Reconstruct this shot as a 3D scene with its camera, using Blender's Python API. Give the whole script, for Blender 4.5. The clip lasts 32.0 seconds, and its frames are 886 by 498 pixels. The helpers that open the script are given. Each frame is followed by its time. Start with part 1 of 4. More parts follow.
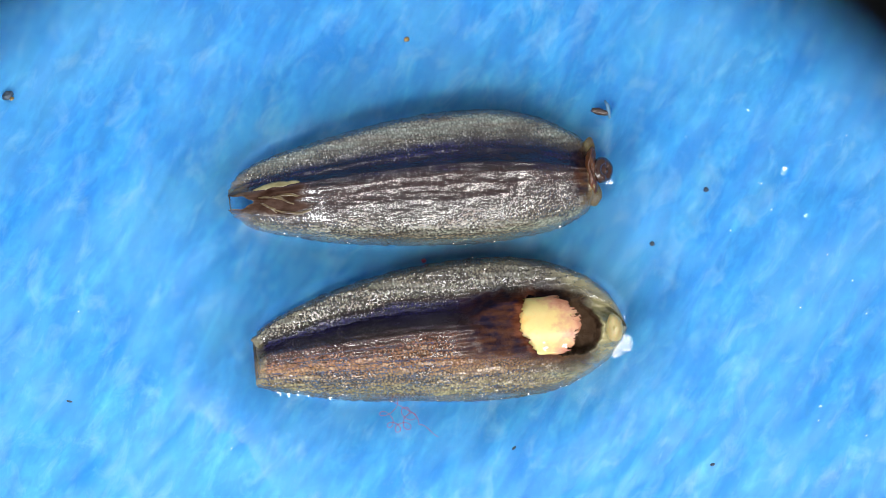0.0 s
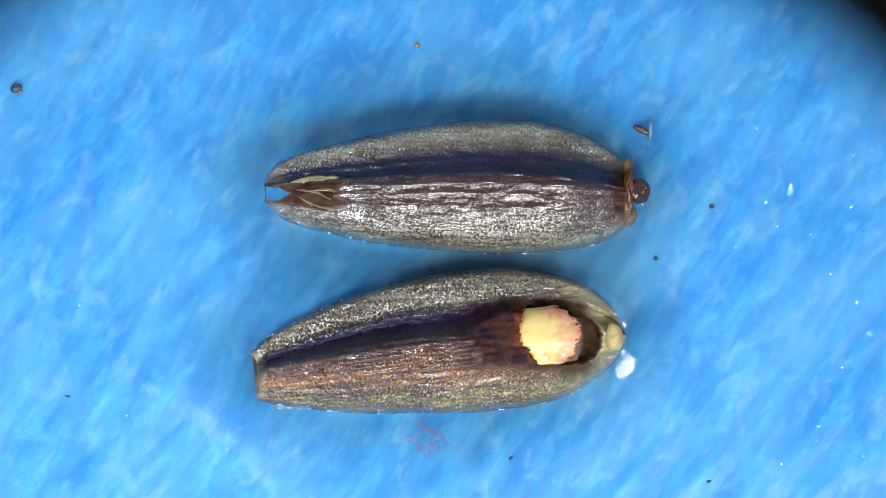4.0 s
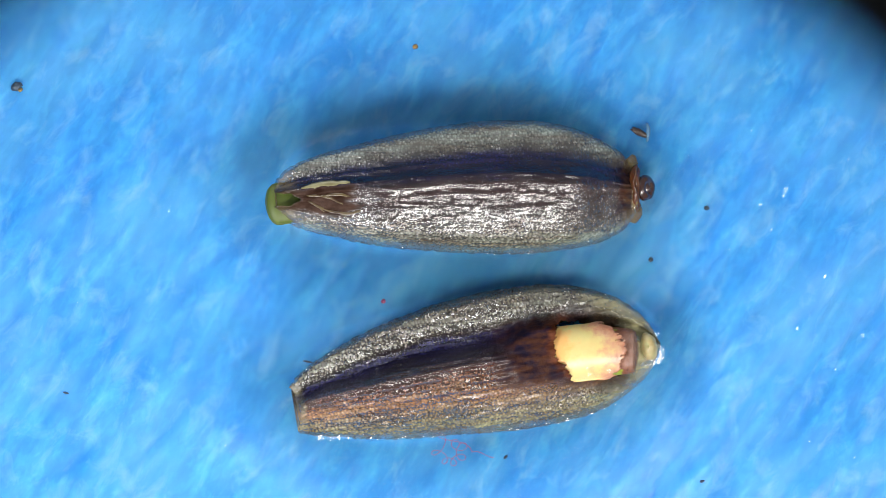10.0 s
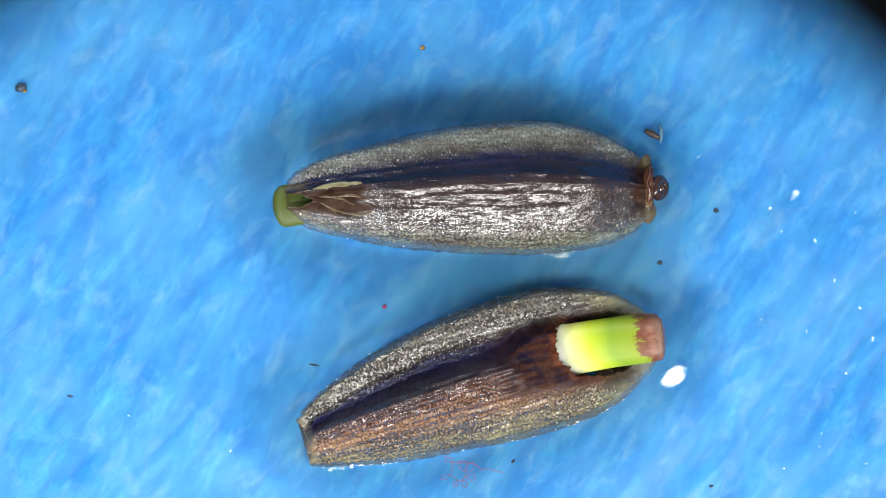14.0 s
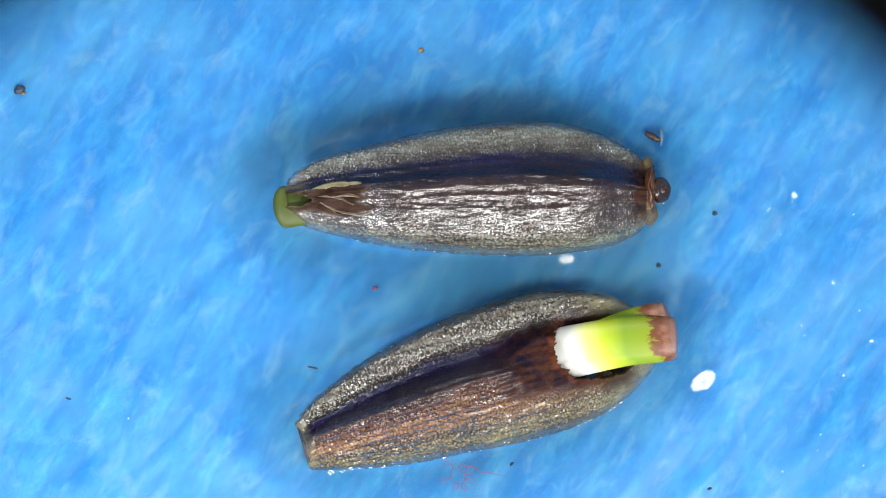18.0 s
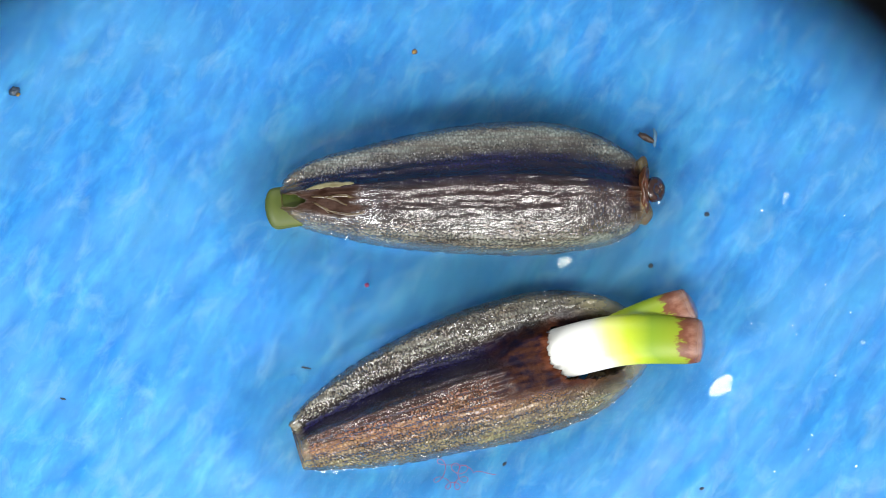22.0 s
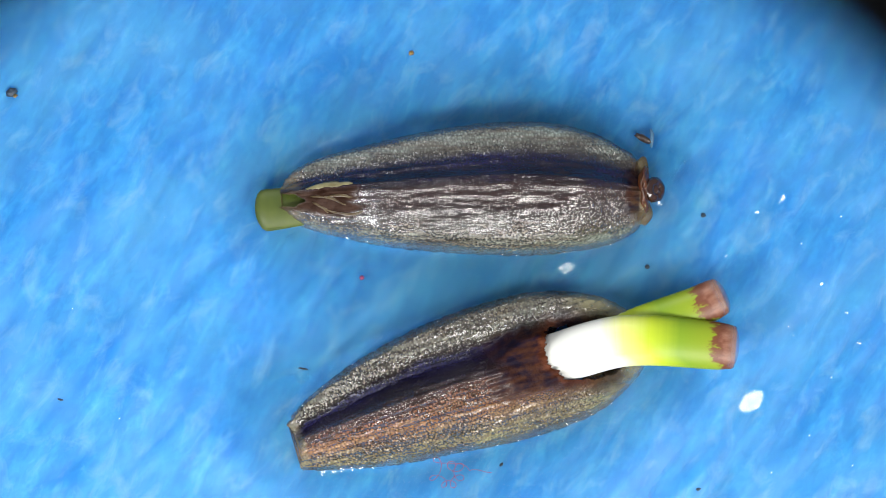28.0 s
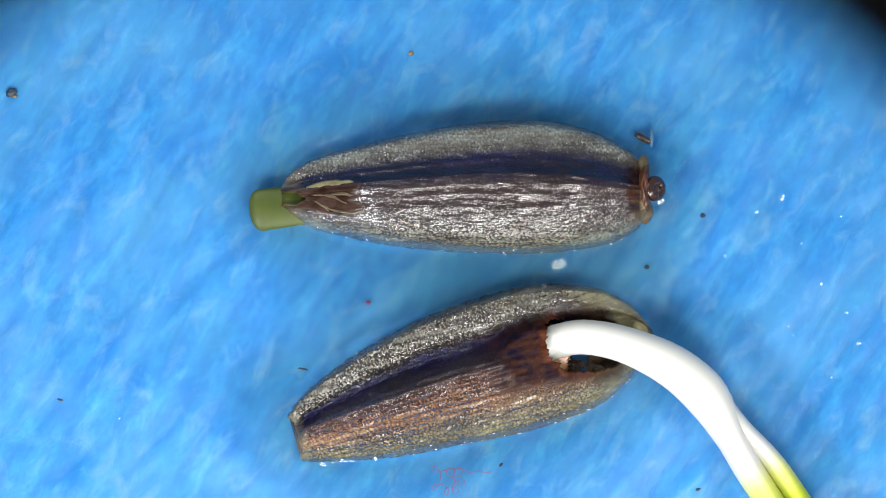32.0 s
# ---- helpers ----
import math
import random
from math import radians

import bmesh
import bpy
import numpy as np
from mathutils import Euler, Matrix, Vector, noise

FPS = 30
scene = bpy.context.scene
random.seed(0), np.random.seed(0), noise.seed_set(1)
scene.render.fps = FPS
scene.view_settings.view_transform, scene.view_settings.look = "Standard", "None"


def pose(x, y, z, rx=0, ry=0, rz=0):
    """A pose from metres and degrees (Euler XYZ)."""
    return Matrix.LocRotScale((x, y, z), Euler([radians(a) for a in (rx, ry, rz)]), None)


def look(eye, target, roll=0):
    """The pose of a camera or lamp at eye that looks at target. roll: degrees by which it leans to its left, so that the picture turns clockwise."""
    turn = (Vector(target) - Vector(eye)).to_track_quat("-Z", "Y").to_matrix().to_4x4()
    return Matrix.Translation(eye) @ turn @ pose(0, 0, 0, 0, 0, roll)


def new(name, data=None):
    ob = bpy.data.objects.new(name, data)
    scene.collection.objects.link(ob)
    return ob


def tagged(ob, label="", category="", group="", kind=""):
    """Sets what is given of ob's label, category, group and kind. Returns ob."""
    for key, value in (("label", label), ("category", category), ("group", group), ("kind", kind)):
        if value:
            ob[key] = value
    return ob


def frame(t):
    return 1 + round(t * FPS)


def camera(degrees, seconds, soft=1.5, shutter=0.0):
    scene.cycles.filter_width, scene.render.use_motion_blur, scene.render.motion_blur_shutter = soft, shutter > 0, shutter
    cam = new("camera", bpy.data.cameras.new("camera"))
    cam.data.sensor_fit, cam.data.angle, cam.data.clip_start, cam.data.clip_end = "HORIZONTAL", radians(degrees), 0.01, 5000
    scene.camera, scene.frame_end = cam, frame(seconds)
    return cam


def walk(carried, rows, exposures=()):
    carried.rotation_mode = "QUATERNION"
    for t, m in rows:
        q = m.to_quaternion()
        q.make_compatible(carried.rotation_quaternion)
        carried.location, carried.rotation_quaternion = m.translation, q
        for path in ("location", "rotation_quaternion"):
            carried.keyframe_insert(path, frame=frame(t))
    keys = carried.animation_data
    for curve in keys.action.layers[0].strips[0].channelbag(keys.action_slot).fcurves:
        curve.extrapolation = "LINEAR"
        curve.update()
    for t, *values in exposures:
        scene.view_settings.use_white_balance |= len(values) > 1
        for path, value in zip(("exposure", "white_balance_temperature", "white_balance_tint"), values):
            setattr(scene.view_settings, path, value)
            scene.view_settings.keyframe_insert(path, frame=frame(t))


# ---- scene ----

U = 6.0e-6          # one unit of the plan in metres: the seeds are about 660 units, 4 mm, long
EYE = 0.0598        # height of the lens over the paper

# ------------------------------------------------------------------ camera
cam = camera(9.0, 32.0, soft=0.85)
cam.data.dof.use_dof = True
cam.data.dof.focus_distance = EYE - 0.0003
cam.data.dof.aperture_fstop = 360.0

# seconds, plan x, plan y, height (of EYE), turn
DRIFT = [
    (0.0, 8.8, -22.6, 1.0018, -2.41), (1.0, 7.8, -22.6, 1.0014, -2.40), (2.0, 12.2, -21.7, 1.0019, -2.33),
    (2.5, 13.5, -21.1, 1.0024, -2.27), (2.6, 2.8, -7.8, 0.9996, -0.56), (3.0, 3.1, -7.6, 0.9996, -0.55),
    (3.5, 4.7, -7.2, 1.0001, -0.53), (5.5, -7.9, -19.2, 1.0025, -0.19), (6.0, -6.0, -18.2, 1.0030, -0.20),
    (7.0, -2.2, -16.9, 1.0045, -0.20), (8.0, 1.4, -15.8, 1.0054, -0.20), (9.0, 5.1, -11.8, 1.0060, -0.15),
    (9.5, 9.4, -11.6, 1.0078, -0.12), (10.0, 8.9, -9.2, 1.0076, -0.10), (11.0, 11.2, -9.0, 1.0084, -0.10),
    (12.0, 14.2, -7.6, 1.0092, -0.10), (12.6, 15.1, -7.6, 1.0095, -0.10), (12.7, -5.0, -5.6, 0.9995, -0.07),
    (13.0, -5.0, -5.5, 0.9994, -0.07), (14.0, -4.1, -4.6, 1.0000, -0.05), (14.5, -3.2, -4.1, 0.9998, -0.06),
    (16.5, -3.2, -2.5, 0.9993, -0.06), (18.0, -1.6, -0.1, 0.9997, -0.01), (19.1, 0.2, 0.1, 1.0001, 0.0),
    (19.3, 9.0, 1.4, 1.0033, -0.01), (20.0, 9.6, 1.4, 1.0038, -0.01), (21.0, 10.7, 1.5, 1.0041, 0.0),
    (22.0, 10.6, 1.3, 1.0036, -0.02), (23.0, 11.3, 1.3, 1.0041, -0.02), (24.0, 12.6, 1.5, 1.0042, 0.0),
    (25.5, 13.9, 1.8, 1.0049, 0.0), (27.5, 16.0, 2.8, 1.0050, -0.02), (29.0, 17.1, 3.4, 1.0050, -0.04),
    (30.5, 17.8, 3.8, 1.0051, -0.02), (31.0, 16.6, 3.5, 1.0050, -0.04), (32.0, 16.8, 3.4, 1.0051, -0.04)]
PATH = [(t, pose(x * U, y * U, h * EYE, 0, 0, turn)) for t, x, y, h, turn in DRIFT]
walk(cam, PATH, [(0.0, -0.10), (7.0, -0.12), (20.0, -0.16), (32.0, -0.26)])

# ------------------------------------------------------------------ light
room = bpy.data.worlds.new("room")
room.use_nodes = True
room.node_tree.nodes["Background"].inputs["Color"].default_value = (0.95, 0.96, 1.0, 1)
room.node_tree.nodes["Background"].inputs["Strength"].default_value = 0.47
scene.world = room


def lamp(name, azimuth, elevation, distance, radius, watts, colour):
    """A round illuminator head that shines on the middle of the paper."""
    data = bpy.data.lights.new(name, "AREA")
    data.shape, data.size, data.energy, data.color = "DISK", radius * 2, watts, colour
    a, e = radians(azimuth), radians(elevation)
    eye = Vector((math.cos(a) * math.cos(e), math.sin(a) * math.cos(e), math.sin(e))) * distance
    ob = new(name, data)
    ob.matrix_world = look(eye, (0, 0, 0))
    return ob


# small lamp heads in an arc in front of the paper, and a weak one behind it
key = lamp("illuminator", -62, 52, 0.017, 0.0023, 0.0024, (1.0, 0.98, 0.94))
lamp("illuminator", -20, 40, 0.017, 0.0013, 0.0008, (1.0, 0.98, 0.95))
lamp("illuminator", -95, 36, 0.016, 0.0013, 0.0008, (0.98, 0.98, 0.98))
lamp("side_illuminator", 222, 46, 0.013, 0.0013, 0.0016, (0.97, 0.98, 1.0))
# unseen weak lamp added to fill the shade on the seeds' far side
lamp("rear_fill_lamp", 118, 46, 0.020, 0.0020, 0.0011, (0.97, 0.98, 1.0))

# ------------------------------------------------------------------ helpers for things
def smooth(a, b, x):
    k = min(1.0, max(0.0, (x - a) / (b - a)))
    return k * k * (3 - 2 * k)


def curve_at(stations, x):
    """A smooth profile through a few stations (x, value)."""
    if x <= stations[0][0]:
        return stations[0][1]
    for i in range(len(stations) - 1):
        (x0, y0), (x1, y1) = stations[i], stations[i + 1]
        if x <= x1:
            ym = stations[i - 1] if i else (2 * x0 - x1, 2 * y0 - y1)
            yn = stations[i + 2] if i + 2 < len(stations) else (2 * x1 - x0, 2 * y1 - y0)
            m0, m1 = (y1 - ym[1]) / (x1 - ym[0]), (yn[1] - y0) / (yn[0] - x0)
            k, d = (x - x0) / (x1 - x0), x1 - x0
            return ((2 * k ** 3 - 3 * k ** 2 + 1) * y0 + (k ** 3 - 2 * k ** 2 + k) * d * m0
                    + (3 * k ** 2 - 2 * k ** 3) * y1 + (k ** 3 - k ** 2) * d * m1)
    return stations[-1][1]


def grain(x, y, z=0.0):
    return noise.noise(Vector((x, y, z)))


def mesh_of(name, verts, faces, material, values=None, flat=False):
    """A mesh from plan units, with named values per vertex for its material."""
    me = bpy.data.meshes.new(name)
    me.from_pydata([(x * U, y * U, z * U) for x, y, z in verts], [], faces)
    for key, row in (values or {}).items():
        me.attributes.new(key, "FLOAT", "POINT").data.foreach_set("value", np.array(row, dtype=np.float32))
    if not flat:
        me.polygons.foreach_set("use_smooth", np.ones(len(me.polygons), dtype=bool))
    me.materials.append(material)
    me.update()
    return me


def part(name, me, parent, label=""):
    ob = new(name, me)
    ob.parent = parent
    return tagged(ob, label)


def grid_faces(nu, nv, wrap=False):
    out = []
    for i in range(nu - 1):
        for j in range(nv if wrap else nv - 1):
            k = (j + 1) % nv
            out.append((i * nv + j, (i + 1) * nv + j, (i + 1) * nv + k, i * nv + k))
    return out


def tube(path, radii, sides=8, squash=1.0, roll=0.0):
    """Rings along a path of points, closed at both ends: verts and faces in plan units."""
    verts, n = [], len(path)
    for i, p in enumerate(path):
        a, b = Vector(path[max(0, i - 1)]), Vector(path[min(n - 1, i + 1)])
        way = (b - a).normalized()
        side = way.cross(Vector((0, 0, 1)))
        side = side.normalized() if side.length > 1e-4 else Vector((0, 1, 0))
        up = side.cross(way)
        for j in range(sides):
            q = 2 * math.pi * j / sides + roll
            w = Vector(p) + side * (radii[i] * math.cos(q)) + up * (radii[i] * (squash[i] if isinstance(squash, list) else squash) * math.sin(q))
            verts.append(tuple(w))
    faces = grid_faces(n, sides, True)
    faces += [tuple(range(sides)), tuple(reversed(range((n - 1) * sides, n * sides)))]
    return verts, faces


def blob(rx, ry, rz, z=0.0, seed=0.0, rough=0.12, nu=10, nv=16, freq=1.3):
    """An uneven rounded lump, verts and faces in plan units."""
    verts = []
    for i in range(nu + 1):
        e = math.pi * (i + 0.001) / (nu + 0.002) - math.pi / 2
        for j in range(nv):
            a = 2 * math.pi * j / nv
            d = Vector((math.cos(a) * math.cos(e), math.sin(a) * math.cos(e), math.sin(e)))
            k = 1 + rough * noise.noise(d * freq + Vector((seed, seed * 1.7, 3.1)))
            verts.append((d.x * rx * k, d.y * ry * k, z + d.z * rz * k))
    return verts, grid_faces(nu + 1, nv, True) + [tuple(reversed(range(nv))), tuple(range(nu * nv, nu * nv + nv))]


# ------------------------------------------------------------------ materials
class Nodes:
    """Short names for the nodes of one material."""

    def __init__(self, name):
        self.material = bpy.data.materials.new(name)
        self.material.use_nodes = True
        self.tree = self.material.node_tree
        self.bsdf = self.tree.nodes["Principled BSDF"]
        self.out = self.tree.nodes["Material Output"]
        at = self.node("ShaderNodeTexCoord")
        scale = self.node("ShaderNodeMapping")
        scale.inputs["Scale"].default_value = (1000, 1000, 1000)
        self.link(at.outputs["Object"], scale.inputs["Vector"])
        self.mm = scale.outputs["Vector"]

    def node(self, kind, **values):
        n = self.tree.nodes.new(kind)
        for key, value in values.items():
            n.inputs[key.replace("_", " ")].default_value = value
        return n

    def link(self, a, b):
        self.tree.links.new(a, b)

    def turned(self, degrees, sx, sy, sz=1.0):
        """Millimetres, turned and then stretched."""
        a = self.node("ShaderNodeMapping")
        a.inputs["Rotation"].default_value = (0, 0, radians(degrees))
        b = self.node("ShaderNodeMapping")
        b.inputs["Scale"].default_value = (sx, sy, sz)
        self.link(self.mm, a.inputs["Vector"])
        self.link(a.outputs["Vector"], b.inputs["Vector"])
        return b.outputs["Vector"]

    def noise(self, vector, scale, detail=3.0, rough=0.55, bend=0.0):
        n = self.node("ShaderNodeTexNoise", Scale=scale, Detail=detail, Roughness=rough, Distortion=bend)
        self.link(vector, n.inputs["Vector"])
        return n.outputs["Fac"]

    def cells(self, vector, scale, feature="F1"):
        n = self.node("ShaderNodeTexVoronoi", Scale=scale)
        n.feature = feature
        self.link(vector, n.inputs["Vector"])
        return n.outputs["Distance"]

    def facets(self, vector, scale, tilt, under):
        """Normals of tiny flat facets, each tilted its own way."""
        v = self.node("ShaderNodeTexVoronoi", Scale=scale)
        self.link(vector, v.inputs["Vector"])
        a = self.node("ShaderNodeVectorMath")
        a.operation = "SUBTRACT"
        self.link(v.outputs["Color"], a.inputs[0])
        a.inputs[1].default_value = (0.5, 0.5, 0.5)
        s = self.node("ShaderNodeVectorMath")
        s.operation = "SCALE"
        self.link(a.outputs[0], s.inputs[0])
        self.link(tilt, s.inputs["Scale"])
        b = self.node("ShaderNodeVectorMath")
        b.operation = "ADD"
        self.link(s.outputs[0], b.inputs[0])
        self.link(under, b.inputs[1])
        c = self.node("ShaderNodeVectorMath")
        c.operation = "NORMALIZE"
        self.link(b.outputs[0], c.inputs[0])
        return c.outputs[0]

    def value(self, name):
        n = self.node("ShaderNodeAttribute")
        n.attribute_name = name
        return n.outputs["Fac"]

    def math(self, op, a, b=0.0, c=0.0, clamp=False):
        n = self.node("ShaderNodeMath")
        n.operation, n.use_clamp = op, clamp
        for i, v in enumerate((a, b, c)):
            if isinstance(v, (int, float)):
                n.inputs[i].default_value = v
            else:
                self.link(v, n.inputs[i])
        return n.outputs[0]

    def ramp(self, fac, stops):
        n = self.node("ShaderNodeValToRGB")
        els = n.color_ramp.elements
        while len(els) < len(stops):
            els.new(0.5)
        for e, (at, colour) in zip(els, stops):
            e.position = at
            e.color = (*colour, 1) if isinstance(colour, tuple) else (colour, colour, colour, 1)
        self.link(fac, n.inputs["Fac"])
        return n.outputs["Color"]

    def mix(self, fac, a, b, mode="MIX"):
        n = self.node("ShaderNodeMix")
        n.data_type, n.blend_type = "RGBA", mode
        for v, i in ((fac, 0), (a, 6), (b, 7)):
            if isinstance(v, (int, float)):
                n.inputs[i].default_value = v
            elif isinstance(v, tuple):
                n.inputs[i].default_value = (*v, 1)
            else:
                self.link(v, n.inputs[i])
        return n.outputs[2]

    def bump(self, height, distance, strength=1.0, under=None):
        n = self.node("ShaderNodeBump", Distance=distance, Strength=strength)
        self.link(height, n.inputs["Height"])
        if under is not None:
            self.link(under, n.inputs["Normal"])
        return n.outputs["Normal"]

    def done(self, colour=None, normal=None, **values):
        if colour is not None:
            if isinstance(colour, tuple):
                self.bsdf.inputs["Base Color"].default_value = (*colour, 1)
            else:
                self.link(colour, self.bsdf.inputs["Base Color"])
        if normal is not None:
            self.link(normal, self.bsdf.inputs["Normal"])
        for key, v in values.items():
            socket = self.bsdf.inputs[key.replace("_", " ")]
            if isinstance(v, (int, float, tuple)):
                socket.default_value = v
            else:
                self.link(v, socket)
        return self.material


def paper_material():
    n = Nodes("wet blue paper")
    streaks = n.noise(n.turned(-58, 0.9, 2.6), 1.5, 3.0, 0.5, 0.5)
    fine = n.noise(n.turned(-58, 3.0, 5.5), 2.2, 3.0, 0.5, 0.6)
    cloud = n.noise(n.mm, 0.75, 4.0, 0.55)
    both = n.math("ADD", n.math("MULTIPLY", streaks, 0.68), n.math("MULTIPLY", fine, 0.32))
    colour = n.ramp(both, [(0.30, (0.013, 0.228, 0.68)), (0.46, (0.019, 0.270, 0.75)), (0.58, (0.032, 0.332, 0.83)), (0.72, (0.075, 0.44, 0.90))])
    colour = n.mix(n.ramp(cloud, [(0.42, 0.0), (0.72, 0.55)]), colour, (0.12, 0.44, 0.82))
    colour = n.mix(1.0, colour, (0.73, 0.73, 0.73), "MULTIPLY")
    haze = n.noise(n.turned(-58, 1.0, 1.7), 2.2, 4.0, 0.6, 0.6)
    colour = n.mix(n.ramp(haze, [(0.52, 0.0), (0.74, 0.36)]), colour, (0.22, 0.42, 0.62))
    normal = n.bump(fine, 0.8e-5, 0.4, n.bump(streaks, 3.2e-5, 0.55))
    gloss = n.ramp(n.noise(n.mm, 1.4, 3.0), [(0.35, 0.62), (0.65, 0.40)])
    return n.done(colour, normal, Roughness=gloss, Specular_IOR_Level=0.35, Subsurface_Weight=0.75, Subsurface_Radius=(0.7, 0.75, 1.0), Subsurface_Scale=6.0e-4)


def husk_material(name, stops, domes, tips, hollow, warm, end, gloss, depth):
    """Seed husk: colour zones across it (the groove's shade among them), streaks along it, a skin of tiny glassy domes
    under a wet coat.
    """
    n = Nodes(name)
    across, inside = n.value("across"), n.value("hollow")
    wander = n.noise(n.turned(0, 1.2, 5.0), 2.2, 4.0, 0.6)
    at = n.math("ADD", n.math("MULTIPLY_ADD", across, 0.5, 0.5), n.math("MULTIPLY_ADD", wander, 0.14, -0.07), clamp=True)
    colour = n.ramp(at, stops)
    streak = n.noise(n.turned(0, 1.0, 13.0), 2.0, 5.0, 0.65)
    colour = n.mix(n.ramp(streak, [(0.42, 0.0), (0.62, 0.75)]), colour, warm, "MULTIPLY")
    skin = n.turned(0, 1.0, 0.80)
    papilla = n.node("ShaderNodeTexVoronoi", Scale=36.0)
    n.link(skin, papilla.inputs["Vector"])
    cells = papilla.outputs["Distance"]
    split = n.node("ShaderNodeSeparateColor")
    n.link(papilla.outputs["Color"], split.inputs[0])
    big = n.noise(n.turned(0, 1.0, 2.0), 5.0, 3.0, 0.6)
    colour = n.mix(1.0, colour, (depth, depth, depth), "MULTIPLY")
    colour = n.mix(n.ramp(n.noise(n.turned(0, 1.0, 2.2), 1.3, 4.0, 0.6), [(0.40, 0.75), (0.58, 0.0)]), colour, (0.42, 0.36, 0.40), "MULTIPLY")
    zone = n.ramp(at, domes)
    patchy = n.math("MULTIPLY", zone, n.ramp(big, [(0.34, 0.25), (0.62, 1.0)]))
    # pale dome tips stand in for glints, near-black gaps for shade between domes
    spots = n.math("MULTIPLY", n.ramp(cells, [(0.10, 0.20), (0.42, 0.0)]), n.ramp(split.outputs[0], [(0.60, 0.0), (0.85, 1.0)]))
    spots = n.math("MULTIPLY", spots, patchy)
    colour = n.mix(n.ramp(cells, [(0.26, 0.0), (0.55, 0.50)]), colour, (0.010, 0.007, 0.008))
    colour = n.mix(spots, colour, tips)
    colour = n.mix(n.ramp(n.value("tip"), [(0.0, 0.0), (1.0, 0.9)]), colour, n.mix(n.ramp(wander, [(0.4, 0.0), (0.6, 1.0)]), end[0], end[1]))
    colour = n.mix(n.value("scar"), colour, n.mix(n.ramp(big, [(0.40, 0.0), (0.62, 1.0)]), (0.008, 0.006, 0.014), (0.040, 0.016, 0.010)))
    colour = n.mix(n.value("fringe"), colour, n.mix(n.ramp(big, [(0.38, 0.0), (0.60, 1.0)]), hollow[0], tuple(1.9 * c + 0.01 for c in hollow[0])))
    colour = n.mix(n.ramp(inside, [(0.10, 0.0), (0.45, 1.0)]), colour, hollow[1])
    lively = n.math("MULTIPLY_ADD", split.outputs[1], 1.3, 0.15)
    height = n.math("MULTIPLY", n.math("MULTIPLY_ADD", n.math("MULTIPLY", cells, cells), -4.0, 1.0), n.math("MULTIPLY", lively, n.math("MULTIPLY_ADD", patchy, 0.85, 0.15)))
    wrinkles = n.bump(big, 1.0e-5, 0.7, n.bump(streak, 1.6e-5, 0.5))
    domed = n.bump(height, 6.0e-6, 1.0, wrinkles)
    calm = n.math("MAXIMUM", n.math("MULTIPLY", n.value("tip"), 0.6), n.math("MAXIMUM", n.math("MULTIPLY", n.value("scar"), 0.7), n.math("MULTIPLY", n.value("fringe"), 0.9)))
    normal = n.mix(calm, n.facets(skin, 36.0, n.math("MULTIPLY_ADD", patchy, 0.72, 0.05), domed), wrinkles)
    flame = n.math("MULTIPLY_ADD", n.noise(n.turned(0, 1.0, 2.6), 9.0, 4.0, 0.62), 2.4, -1.2)
    hole = n.ramp(n.math("ADD", n.value("clear"), n.math("MULTIPLY", flame, n.value("clear"))), [(0.42, 0.0), (0.62, 1.0)])
    veil = n.math("MULTIPLY", n.value("margin"), n.ramp(big, [(0.35, 0.55), (0.65, 1.0)]))
    n.link(n.math("MULTIPLY", n.math("SUBTRACT", 1.0, hole), n.math("SUBTRACT", 1.0, veil)), n.bsdf.inputs["Alpha"])
    dull = n.math("MAXIMUM", inside, n.math("MAXIMUM", n.math("MULTIPLY", n.value("scar"), 1.2, clamp=True), n.math("MULTIPLY", n.value("fringe"), 1.1, clamp=True)))
    rough = n.math("MULTIPLY_ADD", dull, 0.35, n.ramp(n.noise(n.mm, 3.0, 4.0, 0.6), [(0.35, 0.10), (0.65, 0.17)]))
    n.link(n.math("MULTIPLY", n.math("MULTIPLY_ADD", dull, -0.95, 1.0, clamp=True), n.math("MULTIPLY_ADD", zone, 0.95, 0.08)), n.bsdf.inputs["Specular IOR Level"])
    wet = n.math("MULTIPLY", n.math("MULTIPLY_ADD", dull, -1.0, 1.0, clamp=True), n.ramp(n.noise(n.turned(0, 1.0, 2.4), 3.0, 4.0, 0.65), [(0.36, 0.2 * gloss), (0.62, gloss)]))
    wet = n.math("MULTIPLY", wet, n.ramp(at, [(0.0, 0.5), (0.12, 0.6), (0.24, 1.0), (0.54, 1.0), (0.60, 0.25), (0.74, 0.25), (0.80, 0.5), (1.0, 0.6)]))
    grainy = n.facets(skin, 36.0, n.math("MULTIPLY_ADD", n.math("MULTIPLY", split.outputs[2], split.outputs[2]), 0.26, 0.03), n.bump(height, 2.4e-6, 1.0, n.bump(big, 0.8e-5, 0.8, n.bump(streak, 0.7e-5, 0.5))))
    n.link(grainy, n.bsdf.inputs["Coat Normal"])
    return n.done(colour, normal, Roughness=rough, IOR=1.6, Coat_Weight=wet, Coat_Roughness=0.23, Coat_IOR=1.70)


